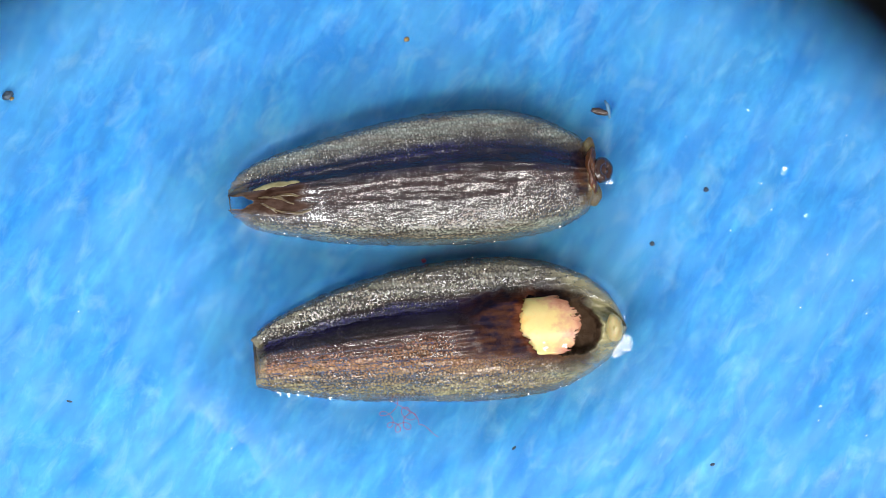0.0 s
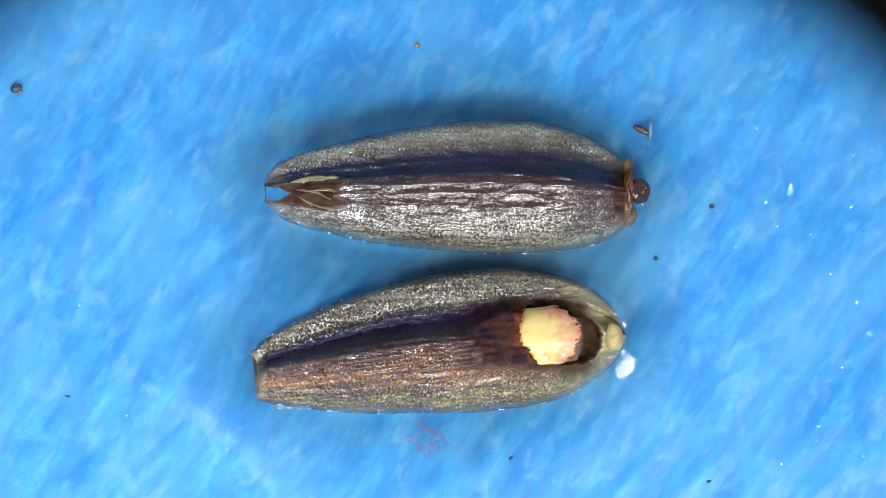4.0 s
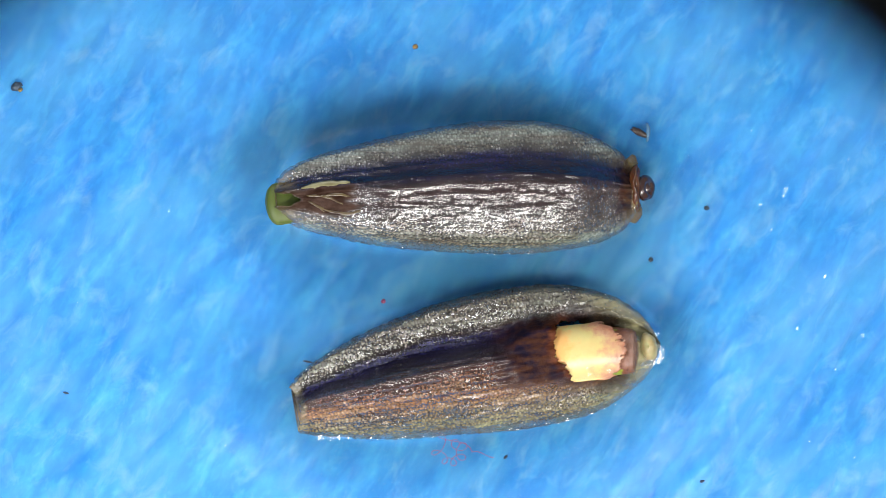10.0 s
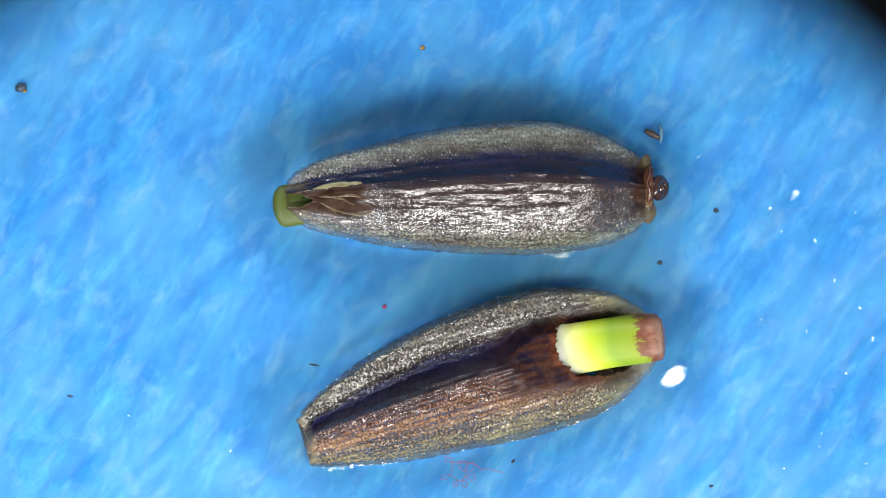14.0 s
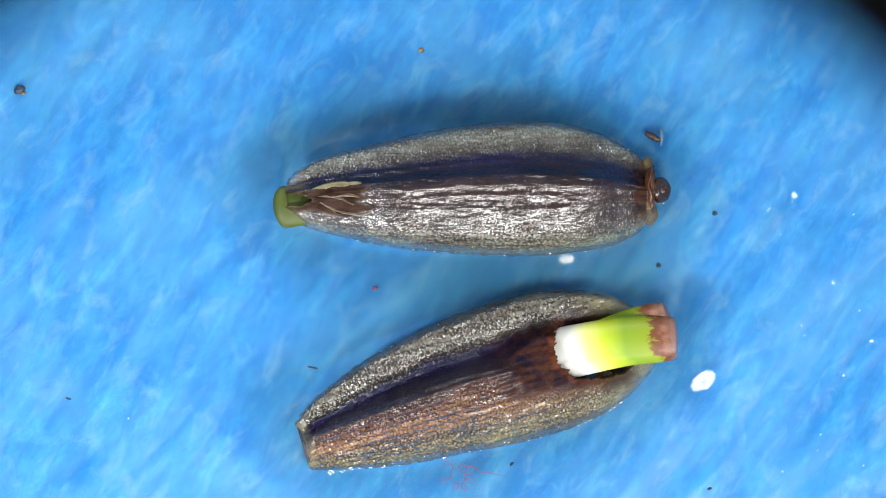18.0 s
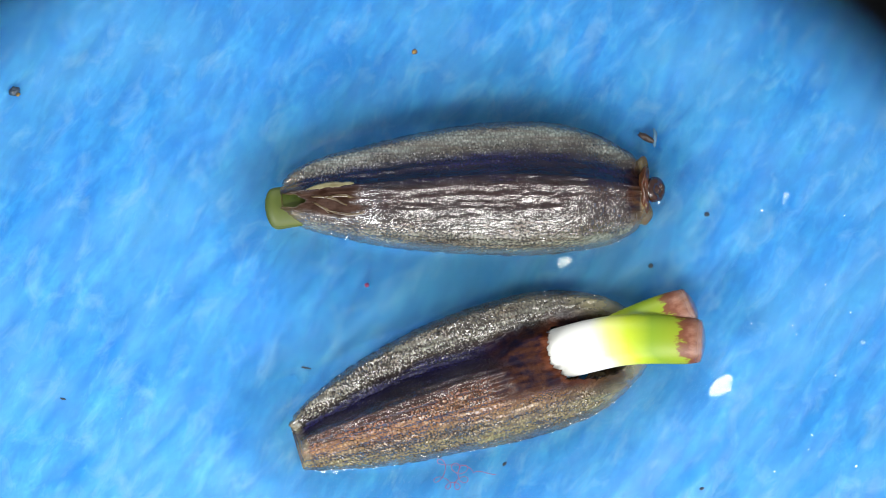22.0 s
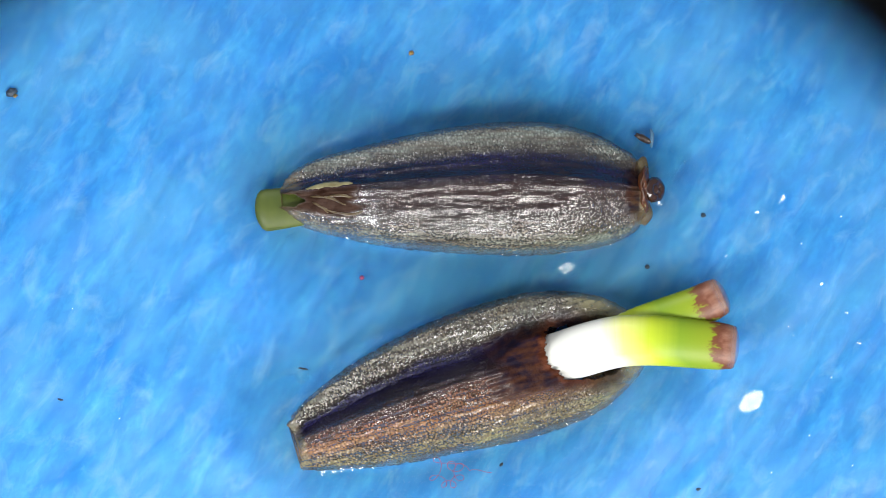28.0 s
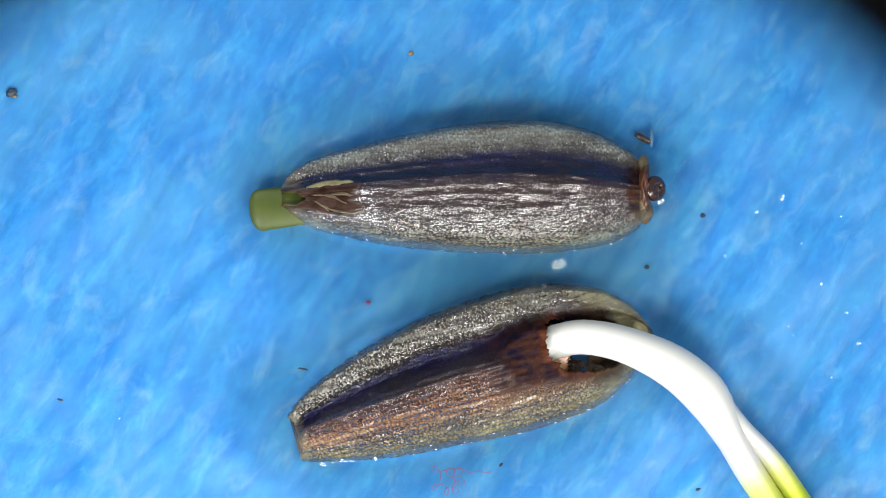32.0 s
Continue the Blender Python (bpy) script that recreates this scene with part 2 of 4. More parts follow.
def sprout_material():
    n = Nodes("sprout flesh")
    at = n.node("ShaderNodeCombineXYZ")
    n.link(n.math("MULTIPLY", n.value("along"), 0.045), at.inputs[0])
    n.link(n.math("MULTIPLY", n.value("side"), 0.09), at.inputs[1])
    wob = n.math("MULTIPLY_ADD", n.noise(at.outputs[0], 0.9, 5.0, 0.65), 0.17, -0.085)
    wob = n.math("MULTIPLY", wob, n.ramp(n.math("DIVIDE", n.value("along"), 400.0), [(0.11, 1.0), (0.22, 0.12)]))
    low = n.math("MULTIPLY", n.math("MULTIPLY_ADD", n.value("side"), -0.06, -1.35, clamp=True), 0.05)
    s = n.math("ADD", n.math("ADD", n.math("DIVIDE", n.value("along"), 400.0), low), wob, clamp=True)
    n.link(n.ramp(n.math("DIVIDE", n.value("along"), 400.0), [(0.0, 0.10), (0.065, 1.0)]), n.bsdf.inputs["Alpha"])
    colour = n.ramp(s, [(0.0, (0.34, 0.22, 0.18)), (0.05, (0.24, 0.11, 0.07)), (0.095, (0.13, 0.042, 0.022)), (0.116, (0.14, 0.055, 0.016)), (0.132, (0.21, 0.28, 0.012)),
                        (0.25, (0.17, 0.28, 0.012)), (0.36, (0.40, 0.50, 0.02)), (0.45, (0.60, 0.64, 0.17)), (0.54, (0.64, 0.65, 0.61))])
    normal = n.bump(n.noise(n.turned(0, 1.0, 1.0), 30.0, 2.0), 2.0e-6, 0.5)
    return n.done(colour, normal, Roughness=0.42, Specular_IOR_Level=0.4)


def plain_material(name, colour, other, scale, rough=0.5, relief=3.0e-6, **more):
    n = Nodes(name)
    f = n.noise(n.mm, scale, 4.0, 0.6)
    return n.done(n.mix(n.ramp(f, [(0.36, 0.0), (0.64, 1.0)]), colour, other), n.bump(f, relief, 0.8), Roughness=rough, **more)


def pale_shell_material():
    """Added shell for the sprout's early colour: cream towards the husk, flesh-pink and worn through towards the tip.
    """
    n = Nodes("pale early flesh")
    f, g = n.noise(n.mm, 7.0, 4.0, 0.6), n.noise(n.turned(0, 1.0, 2.0), 12.0, 4.0, 0.6)
    at = n.math("ADD", n.value("along"), n.math("MULTIPLY_ADD", f, 0.7, -0.35))
    colour = n.ramp(at, [(0.30, (0.62, 0.36, 0.12)), (0.44, (0.53, 0.44, 0.18)), (0.70, (0.50, 0.39, 0.16)), (0.86, (0.42, 0.22, 0.13)), (1.0, (0.28, 0.12, 0.07))])
    n.link(n.ramp(n.math("ADD", n.value("along"), n.math("MULTIPLY_ADD", g, 0.5, -0.25)), [(0.98, 1.0), (1.06, 0.0)]), n.bsdf.inputs["Alpha"])
    return n.done(colour, n.bump(f, 5.0e-6, 0.8), Roughness=0.32, Subsurface_Weight=0.3, Subsurface_Scale=5.0e-5)


def water_material(name, depth=None):
    """Clear water: what lies below shows through, tinted by a depth value that carries shade too; the surface mirrors
    as water does.
    """
    n = Nodes(name)
    n.tree.nodes.remove(n.bsdf)
    clear, gloss, mix = n.node("ShaderNodeBsdfTransparent"), n.node("ShaderNodeBsdfGlossy", Roughness=0.07 if depth is None else 0.28), n.node("ShaderNodeMixShader")
    if depth is None:
        clear.inputs["Color"].default_value = (0.97, 0.98, 0.99, 1)
    else:
        n.link(n.mix(n.math("MINIMUM", n.value("depth"), 1.0), (1.0, 1.0, 1.0), depth), clear.inputs["Color"])
        n.link(n.bump(n.noise(n.turned(-58, 1.0, 2.0), 2.5, 3.0, 0.55), 1.4e-5, 0.7), gloss.inputs["Normal"])
    facing = n.node("ShaderNodeLayerWeight", Blend=0.5)
    mirror = 1.0 if depth is None else 0.22
    n.link(n.math("MULTIPLY_ADD", n.math("POWER", facing.outputs["Facing"], 5.0), 0.98 * mirror, 0.024 * mirror), mix.inputs[0])
    n.link(clear.outputs[0], mix.inputs[1])
    n.link(gloss.outputs[0], mix.inputs[2])
    n.link(mix.outputs[0], n.out.inputs["Surface"])
    return n.material


PAPER = paper_material()
# the near-black blue stops paint the groove's shade and the paper's mirrored blue
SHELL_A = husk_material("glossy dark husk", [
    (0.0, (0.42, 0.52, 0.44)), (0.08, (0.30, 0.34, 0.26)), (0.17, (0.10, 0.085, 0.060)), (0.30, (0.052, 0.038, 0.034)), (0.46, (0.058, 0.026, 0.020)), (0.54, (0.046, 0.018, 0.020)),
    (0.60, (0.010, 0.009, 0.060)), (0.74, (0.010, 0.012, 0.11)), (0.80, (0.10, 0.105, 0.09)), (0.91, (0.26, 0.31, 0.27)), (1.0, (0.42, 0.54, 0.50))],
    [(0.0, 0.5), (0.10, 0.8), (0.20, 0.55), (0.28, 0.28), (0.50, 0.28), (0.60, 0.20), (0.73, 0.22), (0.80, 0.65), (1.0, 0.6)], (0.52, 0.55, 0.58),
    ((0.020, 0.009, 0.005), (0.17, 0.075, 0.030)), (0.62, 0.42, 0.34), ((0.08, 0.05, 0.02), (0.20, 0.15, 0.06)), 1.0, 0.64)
# blue-black stops carry the shaded groove in the colour here too
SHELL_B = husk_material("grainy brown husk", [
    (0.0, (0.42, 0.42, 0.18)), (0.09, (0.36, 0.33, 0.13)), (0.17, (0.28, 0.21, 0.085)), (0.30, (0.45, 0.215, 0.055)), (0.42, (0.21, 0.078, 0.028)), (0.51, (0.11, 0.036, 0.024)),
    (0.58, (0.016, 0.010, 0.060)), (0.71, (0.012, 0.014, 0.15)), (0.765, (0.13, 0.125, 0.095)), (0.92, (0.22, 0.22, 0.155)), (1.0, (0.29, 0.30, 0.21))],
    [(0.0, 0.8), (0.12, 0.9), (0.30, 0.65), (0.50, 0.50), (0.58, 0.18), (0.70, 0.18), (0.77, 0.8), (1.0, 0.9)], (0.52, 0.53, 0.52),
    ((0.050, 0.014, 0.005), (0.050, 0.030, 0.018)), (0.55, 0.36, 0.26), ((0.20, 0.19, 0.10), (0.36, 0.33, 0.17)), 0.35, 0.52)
FLESH = sprout_material()
WATER = water_material("clear water")
FILM = water_material("water film", (0.82, 0.82, 0.78))
KNOB = plain_material("brown horny knob", (0.034, 0.010, 0.006), (0.014, 0.006, 0.005), 9.0, 0.18, 6.0e-6, Coat_Weight=0.5)
COLLAR = plain_material("amber collar", (0.10, 0.036, 0.012), (0.045, 0.016, 0.009), 7.0, 0.28, 6.0e-6, Subsurface_Weight=0.2, Subsurface_Scale=5.0e-5)
LIP = plain_material("yellowish lip", (0.38, 0.32, 0.15), (0.27, 0.21, 0.09), 5.0, 0.4, 4.0e-6, Subsurface_Weight=0.2, Subsurface_Scale=5.0e-5)
PALE = pale_shell_material()
LOBE = plain_material("yellow collar lobe", (0.17, 0.13, 0.025), (0.10, 0.06, 0.014), 7.0, 0.4, 5.0e-6, Alpha=0.6)
IVORY = plain_material("ivory inner skin", (0.20, 0.185, 0.095), (0.11, 0.095, 0.04), 6.0, 0.35, 3.0e-6)
LINING = plain_material("olive lining", (0.085, 0.06, 0.02), (0.045, 0.025, 0.010), 9.0, 0.3, 5.0e-6)
SOOT = plain_material("dark grit", (0.016, 0.030, 0.050), (0.030, 0.060, 0.095), 30.0, 0.5)
GOLD = plain_material("ochre grit", (0.30, 0.20, 0.05), (0.10, 0.06, 0.02), 30.0, 0.5)
CHAFF = plain_material("brown chaff", (0.035, 0.016, 0.014), (0.06, 0.05, 0.05), 12.0, 0.35)
VEIL = plain_material("grey-blue veil", (0.06, 0.16, 0.30), (0.10, 0.22, 0.36), 12.0, 0.4)
RED = plain_material("red dyed fibre", (0.34, 0.04, 0.10), (0.22, 0.08, 0.22), 20.0, 0.5)
BLACK = plain_material("matt black metal", (0.010, 0.011, 0.013), (0.016, 0.017, 0.02), 0.8, 0.6)
STAGE = plain_material("grey stage plate", (0.10, 0.11, 0.12), (0.13, 0.14, 0.15), 0.3, 0.45)

# ------------------------------------------------------------------ setting
GRAIN = radians(58)


def paper_height(x, y):
    """Relief of the fibrous sheet in plan units: streaks along one way, and lumps."""
    a, b = x * math.cos(GRAIN) + y * math.sin(GRAIN), -x * math.sin(GRAIN) + y * math.cos(GRAIN)
    h = 6.0 * grain(a / 130, b / 44, 0.3) + 2.6 * grain(a / 60, b / 22, 4.1) + 6.0 * grain(x / 210, y / 210, 9.0)
    return h * smooth(0, 140, 960 - abs(x)) * smooth(0, 140, 620 - abs(y)) - 8.0


def build_paper():
    nu, nv = 420, 272
    xs, ys = np.linspace(-960, 960, nu), np.linspace(-620, 620, nv)
    verts = [(x, y, paper_height(x, y)) for x in xs for y in ys]
    faces = [tuple(reversed(f)) for f in reversed(grid_faces(nu, nv))]
    base = len(verts)
    far = 7000
    verts += [(-far, -far, -8), (far, -far, -8), (far, far, -8), (-far, far, -8)]
    corner = [0, (nu - 1) * nv, nu * nv - 1, nv - 1]
    sides = [[i * nv for i in range(nu)], [(nu - 1) * nv + j for j in range(nv)],
             [i * nv + nv - 1 for i in reversed(range(nu))], [j for j in reversed(range(nv))]]
    for k in range(4):
        faces.append(tuple([base + k, base + (k + 1) % 4] + list(reversed(sides[k]))))
    # the sheet's underside
    b2 = len(verts)
    verts += [(-far, -far, -30), (far, -far, -30), (far, far, -30), (-far, far, -30)]
    faces.append((b2 + 3, b2 + 2, b2 + 1, b2))
    for k in range(4):
        faces.append((base + k, b2 + k, b2 + (k + 1) % 4, base + (k + 1) % 4))
    ob = new("ground", mesh_of("paper", verts, faces, PAPER))
    return tagged(ob, "sheet of wet blue fibrous paper lying on the stage", "paper", kind="structure")


def build_stage():
    bm = bmesh.new()
    bmesh.ops.create_cone(bm, cap_ends=True, segments=96, radius1=0.09, radius2=0.09, depth=0.006, matrix=pose(0, 0, -0.0030 - 31 * U))
    bmesh.ops.bevel(bm, geom=[e for e in bm.edges if len(e.link_faces) == 2 and e.calc_face_angle() > 1], offset=0.0008, segments=3, affect="EDGES")
    me = bpy.data.meshes.new("stage")
    bm.to_mesh(me)
    bm.free()
    me.materials.append(STAGE)
    return tagged(new("stage_floor", me), "round grey stage plate under the paper", "stage", kind="structure")


RIM = 0.0385         # height of the barrel's mouth over the paper
RATIO = 1 - RIM / EYE


def build_barrel():
    """The dark lens barrel round the camera, whose mouth cuts the corners of the view."""
    bm = bmesh.new()
    r0 = 1236 * U * RATIO
    rings = [(r0, 0.0), (r0 + 0.0003, -0.0002), (r0 + 0.0030, -0.0002), (r0 + 0.0034, 0.0003), (r0 + 0.0034, 0.034), (0.0004, 0.034), (0.0004, 0.0335),
             (r0 + 0.0006, 0.0335), (r0 + 0.0006, 0.0006)]
    loops = []
    for r, z in rings:
        loops.append([bm.verts.new((r * math.cos(2 * math.pi * i / 128), r * math.sin(2 * math.pi * i / 128), z)) for i in range(128)])
    for a, b in zip(loops, loops[1:] + loops[:1]):
        for i in range(128):
            bm.faces.new((a[i], a[(i + 1) % 128], b[(i + 1) % 128], b[i]))
    bmesh.ops.recalc_face_normals(bm, faces=bm.faces)
    me = bpy.data.meshes.new("barrel")
    bm.to_mesh(me)
    bm.free()
    me.materials.append(BLACK)
    return tagged(new("lens_barrel", me), "matt black lens barrel of the microscope", "lens barrel", kind="structure")


build_paper()
build_stage()
barrel = build_barrel()

# ------------------------------------------------------------------ seeds
A_TOP = [(-331, 10), (-312, 35), (-268, 57), (-195, 78), (-95, 101), (-5, 117), (85, 123), (165, 118), (228, 100), (276, 75), (303, 54), (315, 36)]
A_LOW = [(-331, -36), (-306, -57), (-268, -73), (-215, -85), (-145, -99), (-35, -110), (85, -115), (165, -111), (238, -99), (280, -83), (303, -66), (315, -48)]
B_TOP = [(-326, 36), (-300, 55), (-270, 71), (-185, 103), (-64, 131), (38, 141), (138, 139), (215, 122), (272, 94), (305, 64), (325, 32), (336, 2)]
B_LOW = [(-326, -56), (-275, -69), (-180, -89), (-43, -103), (97, -112), (198, -103), (252, -84), (292, -61), (322, -32), (336, -6)]
# height across, from the lower margin to the upper one
A_RISE = [(-1.0, 12), (-0.95, 38), (-0.86, 63), (-0.74, 78), (-0.62, 85), (-0.35, 95), (-0.05, 102), (0.12, 103), (0.24, 95), (0.36, 82), (0.52, 69), (0.66, 63), (0.86, 58), (0.96, 46), (1.0, 26)]
B_RISE = [(-1.0, 14), (-0.86, 36), (-0.62, 60), (-0.35, 84), (-0.08, 104), (0.04, 106), (0.16, 88), (0.32, 50), (0.44, 43), (0.58, 57), (0.86, 55), (0.96, 42), (1.0, 24)]


def window_b(x, y):
    """The torn opening at the lower seed's end: depth (0 to 1), brown fringe, torn-through skin, dark tissue round it."""
    edge = 150 + 8 * grain(y / 6, 3.3) + 6 * grain(y / 20, 8.1) + 0.008 * (y - 26) ** 2
    half = 51 - 8 * smooth(230, 300, x) + 5 * grain(x / 14, 5.5) + 2 * grain(x / 5, 1.5)
    mid = 18 - 16 * smooth(160, 280, x)
    end = 298 - 0.016 * (y - mid) ** 2 + 4 * grain(y / 9, 4.4)
    beside = abs(y - mid) - half
    fringe = smooth(-26, -6, x - edge + 12 * grain(x / 10, y / 6)) * smooth(18, -8, beside) * smooth(22, 5, x - edge)
    clear = smooth(-15, 9, x - edge) * smooth(8, -10, beside) * smooth(62, 36, x - edge)
    ragged = 9 * grain(x / 16, y / 12, 3.0)
    scar = smooth(40 + ragged, 2, beside) * smooth(120, 175, x + ragged) * smooth(292, 262, x + ragged)
    scar = max(0.85 * scar, 0.95 * smooth(0, 100, x + 3 * ragged) * smooth(175, 150, x) * smooth(74, 44, abs(y - 24) + ragged))
    return smooth(-2, 9, x - edge) * smooth(0, 16, -beside) * smooth(0, 16, end - x), fringe, clear, scar


def window_a(x, y):
    """The same for the notch at the pointed end of the upper seed."""
    half = 15 - 8 * smooth(-320, -286, x) + 3 * grain(x / 14, 1.5)
    notch = smooth(0, 7, half - abs(y + 17)) * smooth(0, 12, -284 + 5 * grain(y / 7, 6.6) - x)
    reach = -186 + 22 * grain(y / 9, 2.6) + 8 * grain(y / 4, 9.6)
    mid = -18 + 4 * grain(x / 30, 4.0)
    bay = smooth(0, 10, 32 - abs(y - mid) - 10 * smooth(-250, -290, x)) * smooth(0, 24, reach - x)
    scar = 0.9 * smooth(262, 296, x + 10 * grain(x / 9, y / 8)) * smooth(70, 30, abs(y)) * smooth(310, 300, x)
    return 0.0, 0.9 * bay * (1 - notch), 1.4 * notch, scar


def husk_mesh(name, top, low, rise, taper, window, floor, ribs, material, seed, tip, swell, dent=0.0, bumpy=1.0):
    nu, nv = 320, 104
    x0, x1 = top[0][0], top[-1][0]
    verts, across, along, hollow, tips, fringes, clears, scars, margins = [], [], [], [], [], [], [], [], []
    for i in range(nu):
        k = i / (nu - 1)
        k = k + 0.10 * math.sin(2 * math.pi * k) * -0.5 * 1.2
        x = x0 + (x1 - x0) * k
        hi, lo = curve_at(top, x), curve_at(low, x)
        lift = taper(x)
        for j in range(nv):
            v = -1 + 2 * j / (nv - 1)
            v = math.sin(v * math.pi / 2) * 0.35 + v * 0.65
            y = lo + (hi - lo) * (v + 1) / 2
            h = curve_at(rise, v) * lift
            body = smooth(1.0, 0.55, abs(v))
            for at, size in ribs:
                at += 0.025 * grain(x / 90, at * 7, seed)
                h += size * lift * (smooth(150, 40, x) if window is window_b else 1.0) * math.exp(-((v - at) / 0.035) ** 2) * (0.6 + 0.8 * grain(x / 28, at * 11, seed + 2))
            h += bumpy * (3.0 * grain(x / 26, y / 7, seed) + 1.1 * grain(x / 9, y / 6, seed + 5)) * (0.5 + 0.5 * body)
            h += 0.6 * grain(x / 5, y / 5, seed + 8)
            h += max(0, swell[4] - curve_at(rise, v) * lift) * smooth(1.0, 0.55, math.hypot((x - swell[0]) / swell[2], (y - swell[1]) / swell[3]))
            w, rim, clear, scar = window(x, y)
            h = h * (1 - w) + min(h, floor + 4 * grain(x / 12, y / 12, seed)) * w
            edge = 2.2 * grain(x / 8, v * 2, seed + 4) * smooth(0.9, 1.0, abs(v)) * (1 if v > 0 else -1)
            verts.append((x + (6.0 * grain(y / 9, 2.0, seed) + 5.0 * grain(y / 4, 6.0, seed) + dent * (1 - v * v) ** 2) * smooth(0.05, 0.0, k), y + edge, max(h, 6)))
            across.append(v), along.append(k), hollow.append(w), tips.append(tip(x, y)), fringes.append(rim)
            clears.append(clear), scars.append(scar), margins.append(min(0.75, 0.60 * smooth(0.86, 0.99, abs(v)) + 0.45 * tip(x, y) * smooth(0.35, 0.7, abs(v))))
        for v, z in ((0.86, 2.0), (0.4, -5.0), (-0.4, -5.0), (-0.86, 2.0)):
            verts.append((x, lo + (hi - lo) * (v + 1) / 2, z))
            across.append(v), along.append(k), hollow.append(0.0), tips.append(tip(x, 0)), fringes.append(0.0)
            clears.append(1.0 if x < -288 and window is window_a else 0.0), scars.append(0.0), margins.append(0.95 if abs(v) > 0.8 else 0.0)
    n = nv + 4
    faces = grid_faces(nu, n, True)
    faces += [tuple(range(n)), tuple(reversed(range((nu - 1) * n, nu * n)))]
    return mesh_of(name, verts, faces, material, {"across": across, "along": along, "hollow": hollow, "tip": tips, "fringe": fringes, "clear": clears, "scar": scars, "margin": margins})


def taper_a(x):
    return 0.50 + 0.50 * smooth(-340, -120, x) - 0.44 * smooth(176, 312, x)


def taper_b(x):
    return 0.48 + 0.48 * smooth(-330, -100, x) - 0.14 * smooth(60, 170, x) - 0.34 * smooth(190, 330, x) - 0.13 * smooth(270, 320, x)


def build_seed_a():
    seed = tagged(new("seed"), "dark brown glossy winged seed with a notched tip", "seed", "seeds on the paper")
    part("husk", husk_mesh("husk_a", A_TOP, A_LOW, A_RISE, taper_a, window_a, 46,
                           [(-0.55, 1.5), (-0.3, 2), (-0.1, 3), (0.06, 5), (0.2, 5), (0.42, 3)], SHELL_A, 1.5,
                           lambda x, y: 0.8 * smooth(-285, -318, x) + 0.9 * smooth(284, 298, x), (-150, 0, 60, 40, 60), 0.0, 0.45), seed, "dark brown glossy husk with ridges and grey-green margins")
    # knob at the blunt end
    v, f = blob(11, 40, 26, 38, 3.0, 0.22, 14, 30, 2.2)
    part("collar", mesh_of("collar", [(x + 309 + 0.004 * y * y, y + 2, z) for x, y, z in v], f, COLLAR), seed, "red-brown translucent collar")
    for x0, y0, rx, ry in ((308, 38, 12, 22), (312, -38, 14, 24)):
        v, f = blob(rx, ry, 9, 26, x0 + y0, 0.22, 10, 22, 1.5)
        part("collar_lobe", mesh_of("collar_lobe", [(x + x0, y + y0, z) for x, y, z in v], f, LOBE), seed, "yellow translucent lobe")
    axis = pose(330, 2, 44, 0, 42, 0)
    ring = [tuple(axis @ Vector((14 * math.cos(a), 14 * math.sin(a), 0))) for a in np.linspace(0, 2 * math.pi, 25)]
    v, f = tube(ring, [9 + 1.6 * grain(math.cos(i * 0.2618) * 2, math.sin(i * 0.2618) * 2) for i in range(24)] + [9 + 1.6 * grain(2, 0)], 10)
    part("knob_ring", mesh_of("knob_ring", v, f[:-2], KNOB), seed, "shiny dark brown ring")
    v, f = blob(19, 19, 16, 0, 2.0, 0.25)
    part("knob", mesh_of("knob", [tuple(axis @ Vector((x * 0.8, y * 0.8, z - 7))) for x, y, z in v], f, KNOB), seed, "shiny brown knob in the ring")
    for x, y, length, turn, wide, bow, mat in ((-246, 6, 84, 6, 8, 2, IVORY), (-248, -18, 64, -14, 2.6, 6, LINING), (-236, -30, 84, -14, 2.2, -8, LINING), (-226, -12, 46, -4, 3.0, 4, LINING),
                                               (-262, -30, 34, -34, 2.2, 3, LINING), (-208, -38, 44, 6, 2.6, -4, LINING)):
        path = []
        c, d = math.cos(radians(turn)), math.sin(radians(turn))
        for k in np.linspace(0, 1, 13):
            px, py = length * (k - 0.5), bow * math.sin(k * 3) + 1.5 * grain(k * 4, x)
            gx, gy = x + c * px - d * py, y + d * px + c * py
            hi, lo = curve_at(A_TOP, gx), curve_at(A_LOW, gx)
            path.append((gx, gy, curve_at(A_RISE, 2 * (gy - lo) / (hi - lo) - 1) * taper_a(gx) + 0.5))
        radii = [wide * (math.sin(0.15 + 2.7 * k) ** 0.6) * (0.55 + 0.6 * k if wide > 8 else 1) * (1 + 0.3 * grain(k * 6, y)) for k in np.linspace(0, 1, 13)]
        v, f = tube(path, radii, 8, 0.30)
        part("lining_strip", mesh_of("strip", v, f, mat), seed, "pale sliver of inner skin" if mat is IVORY else "thin olive sliver of inner skin")
    return seed


def build_seed_b():
    seed = tagged(new("seed"), "brown grainy winged seed torn open at one end", "seed", "seeds on the paper")
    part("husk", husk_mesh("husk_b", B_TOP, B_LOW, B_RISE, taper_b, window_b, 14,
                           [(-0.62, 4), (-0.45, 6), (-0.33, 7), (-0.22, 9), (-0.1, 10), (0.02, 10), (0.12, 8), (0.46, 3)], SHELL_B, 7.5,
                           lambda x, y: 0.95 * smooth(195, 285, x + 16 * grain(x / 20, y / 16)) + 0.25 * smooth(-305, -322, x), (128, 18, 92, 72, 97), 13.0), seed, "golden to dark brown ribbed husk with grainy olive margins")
    v, f = blob(15, 25, 19, 40, 4.0, 0.14)
    part("end_lip", mesh_of("end_lip", [(x + 314, y - 1, z) for x, y, z in v], f, LIP), seed, "yellowish swollen lip")
    return seed


seed_a = build_seed_a()
seed_b = build_seed_b()


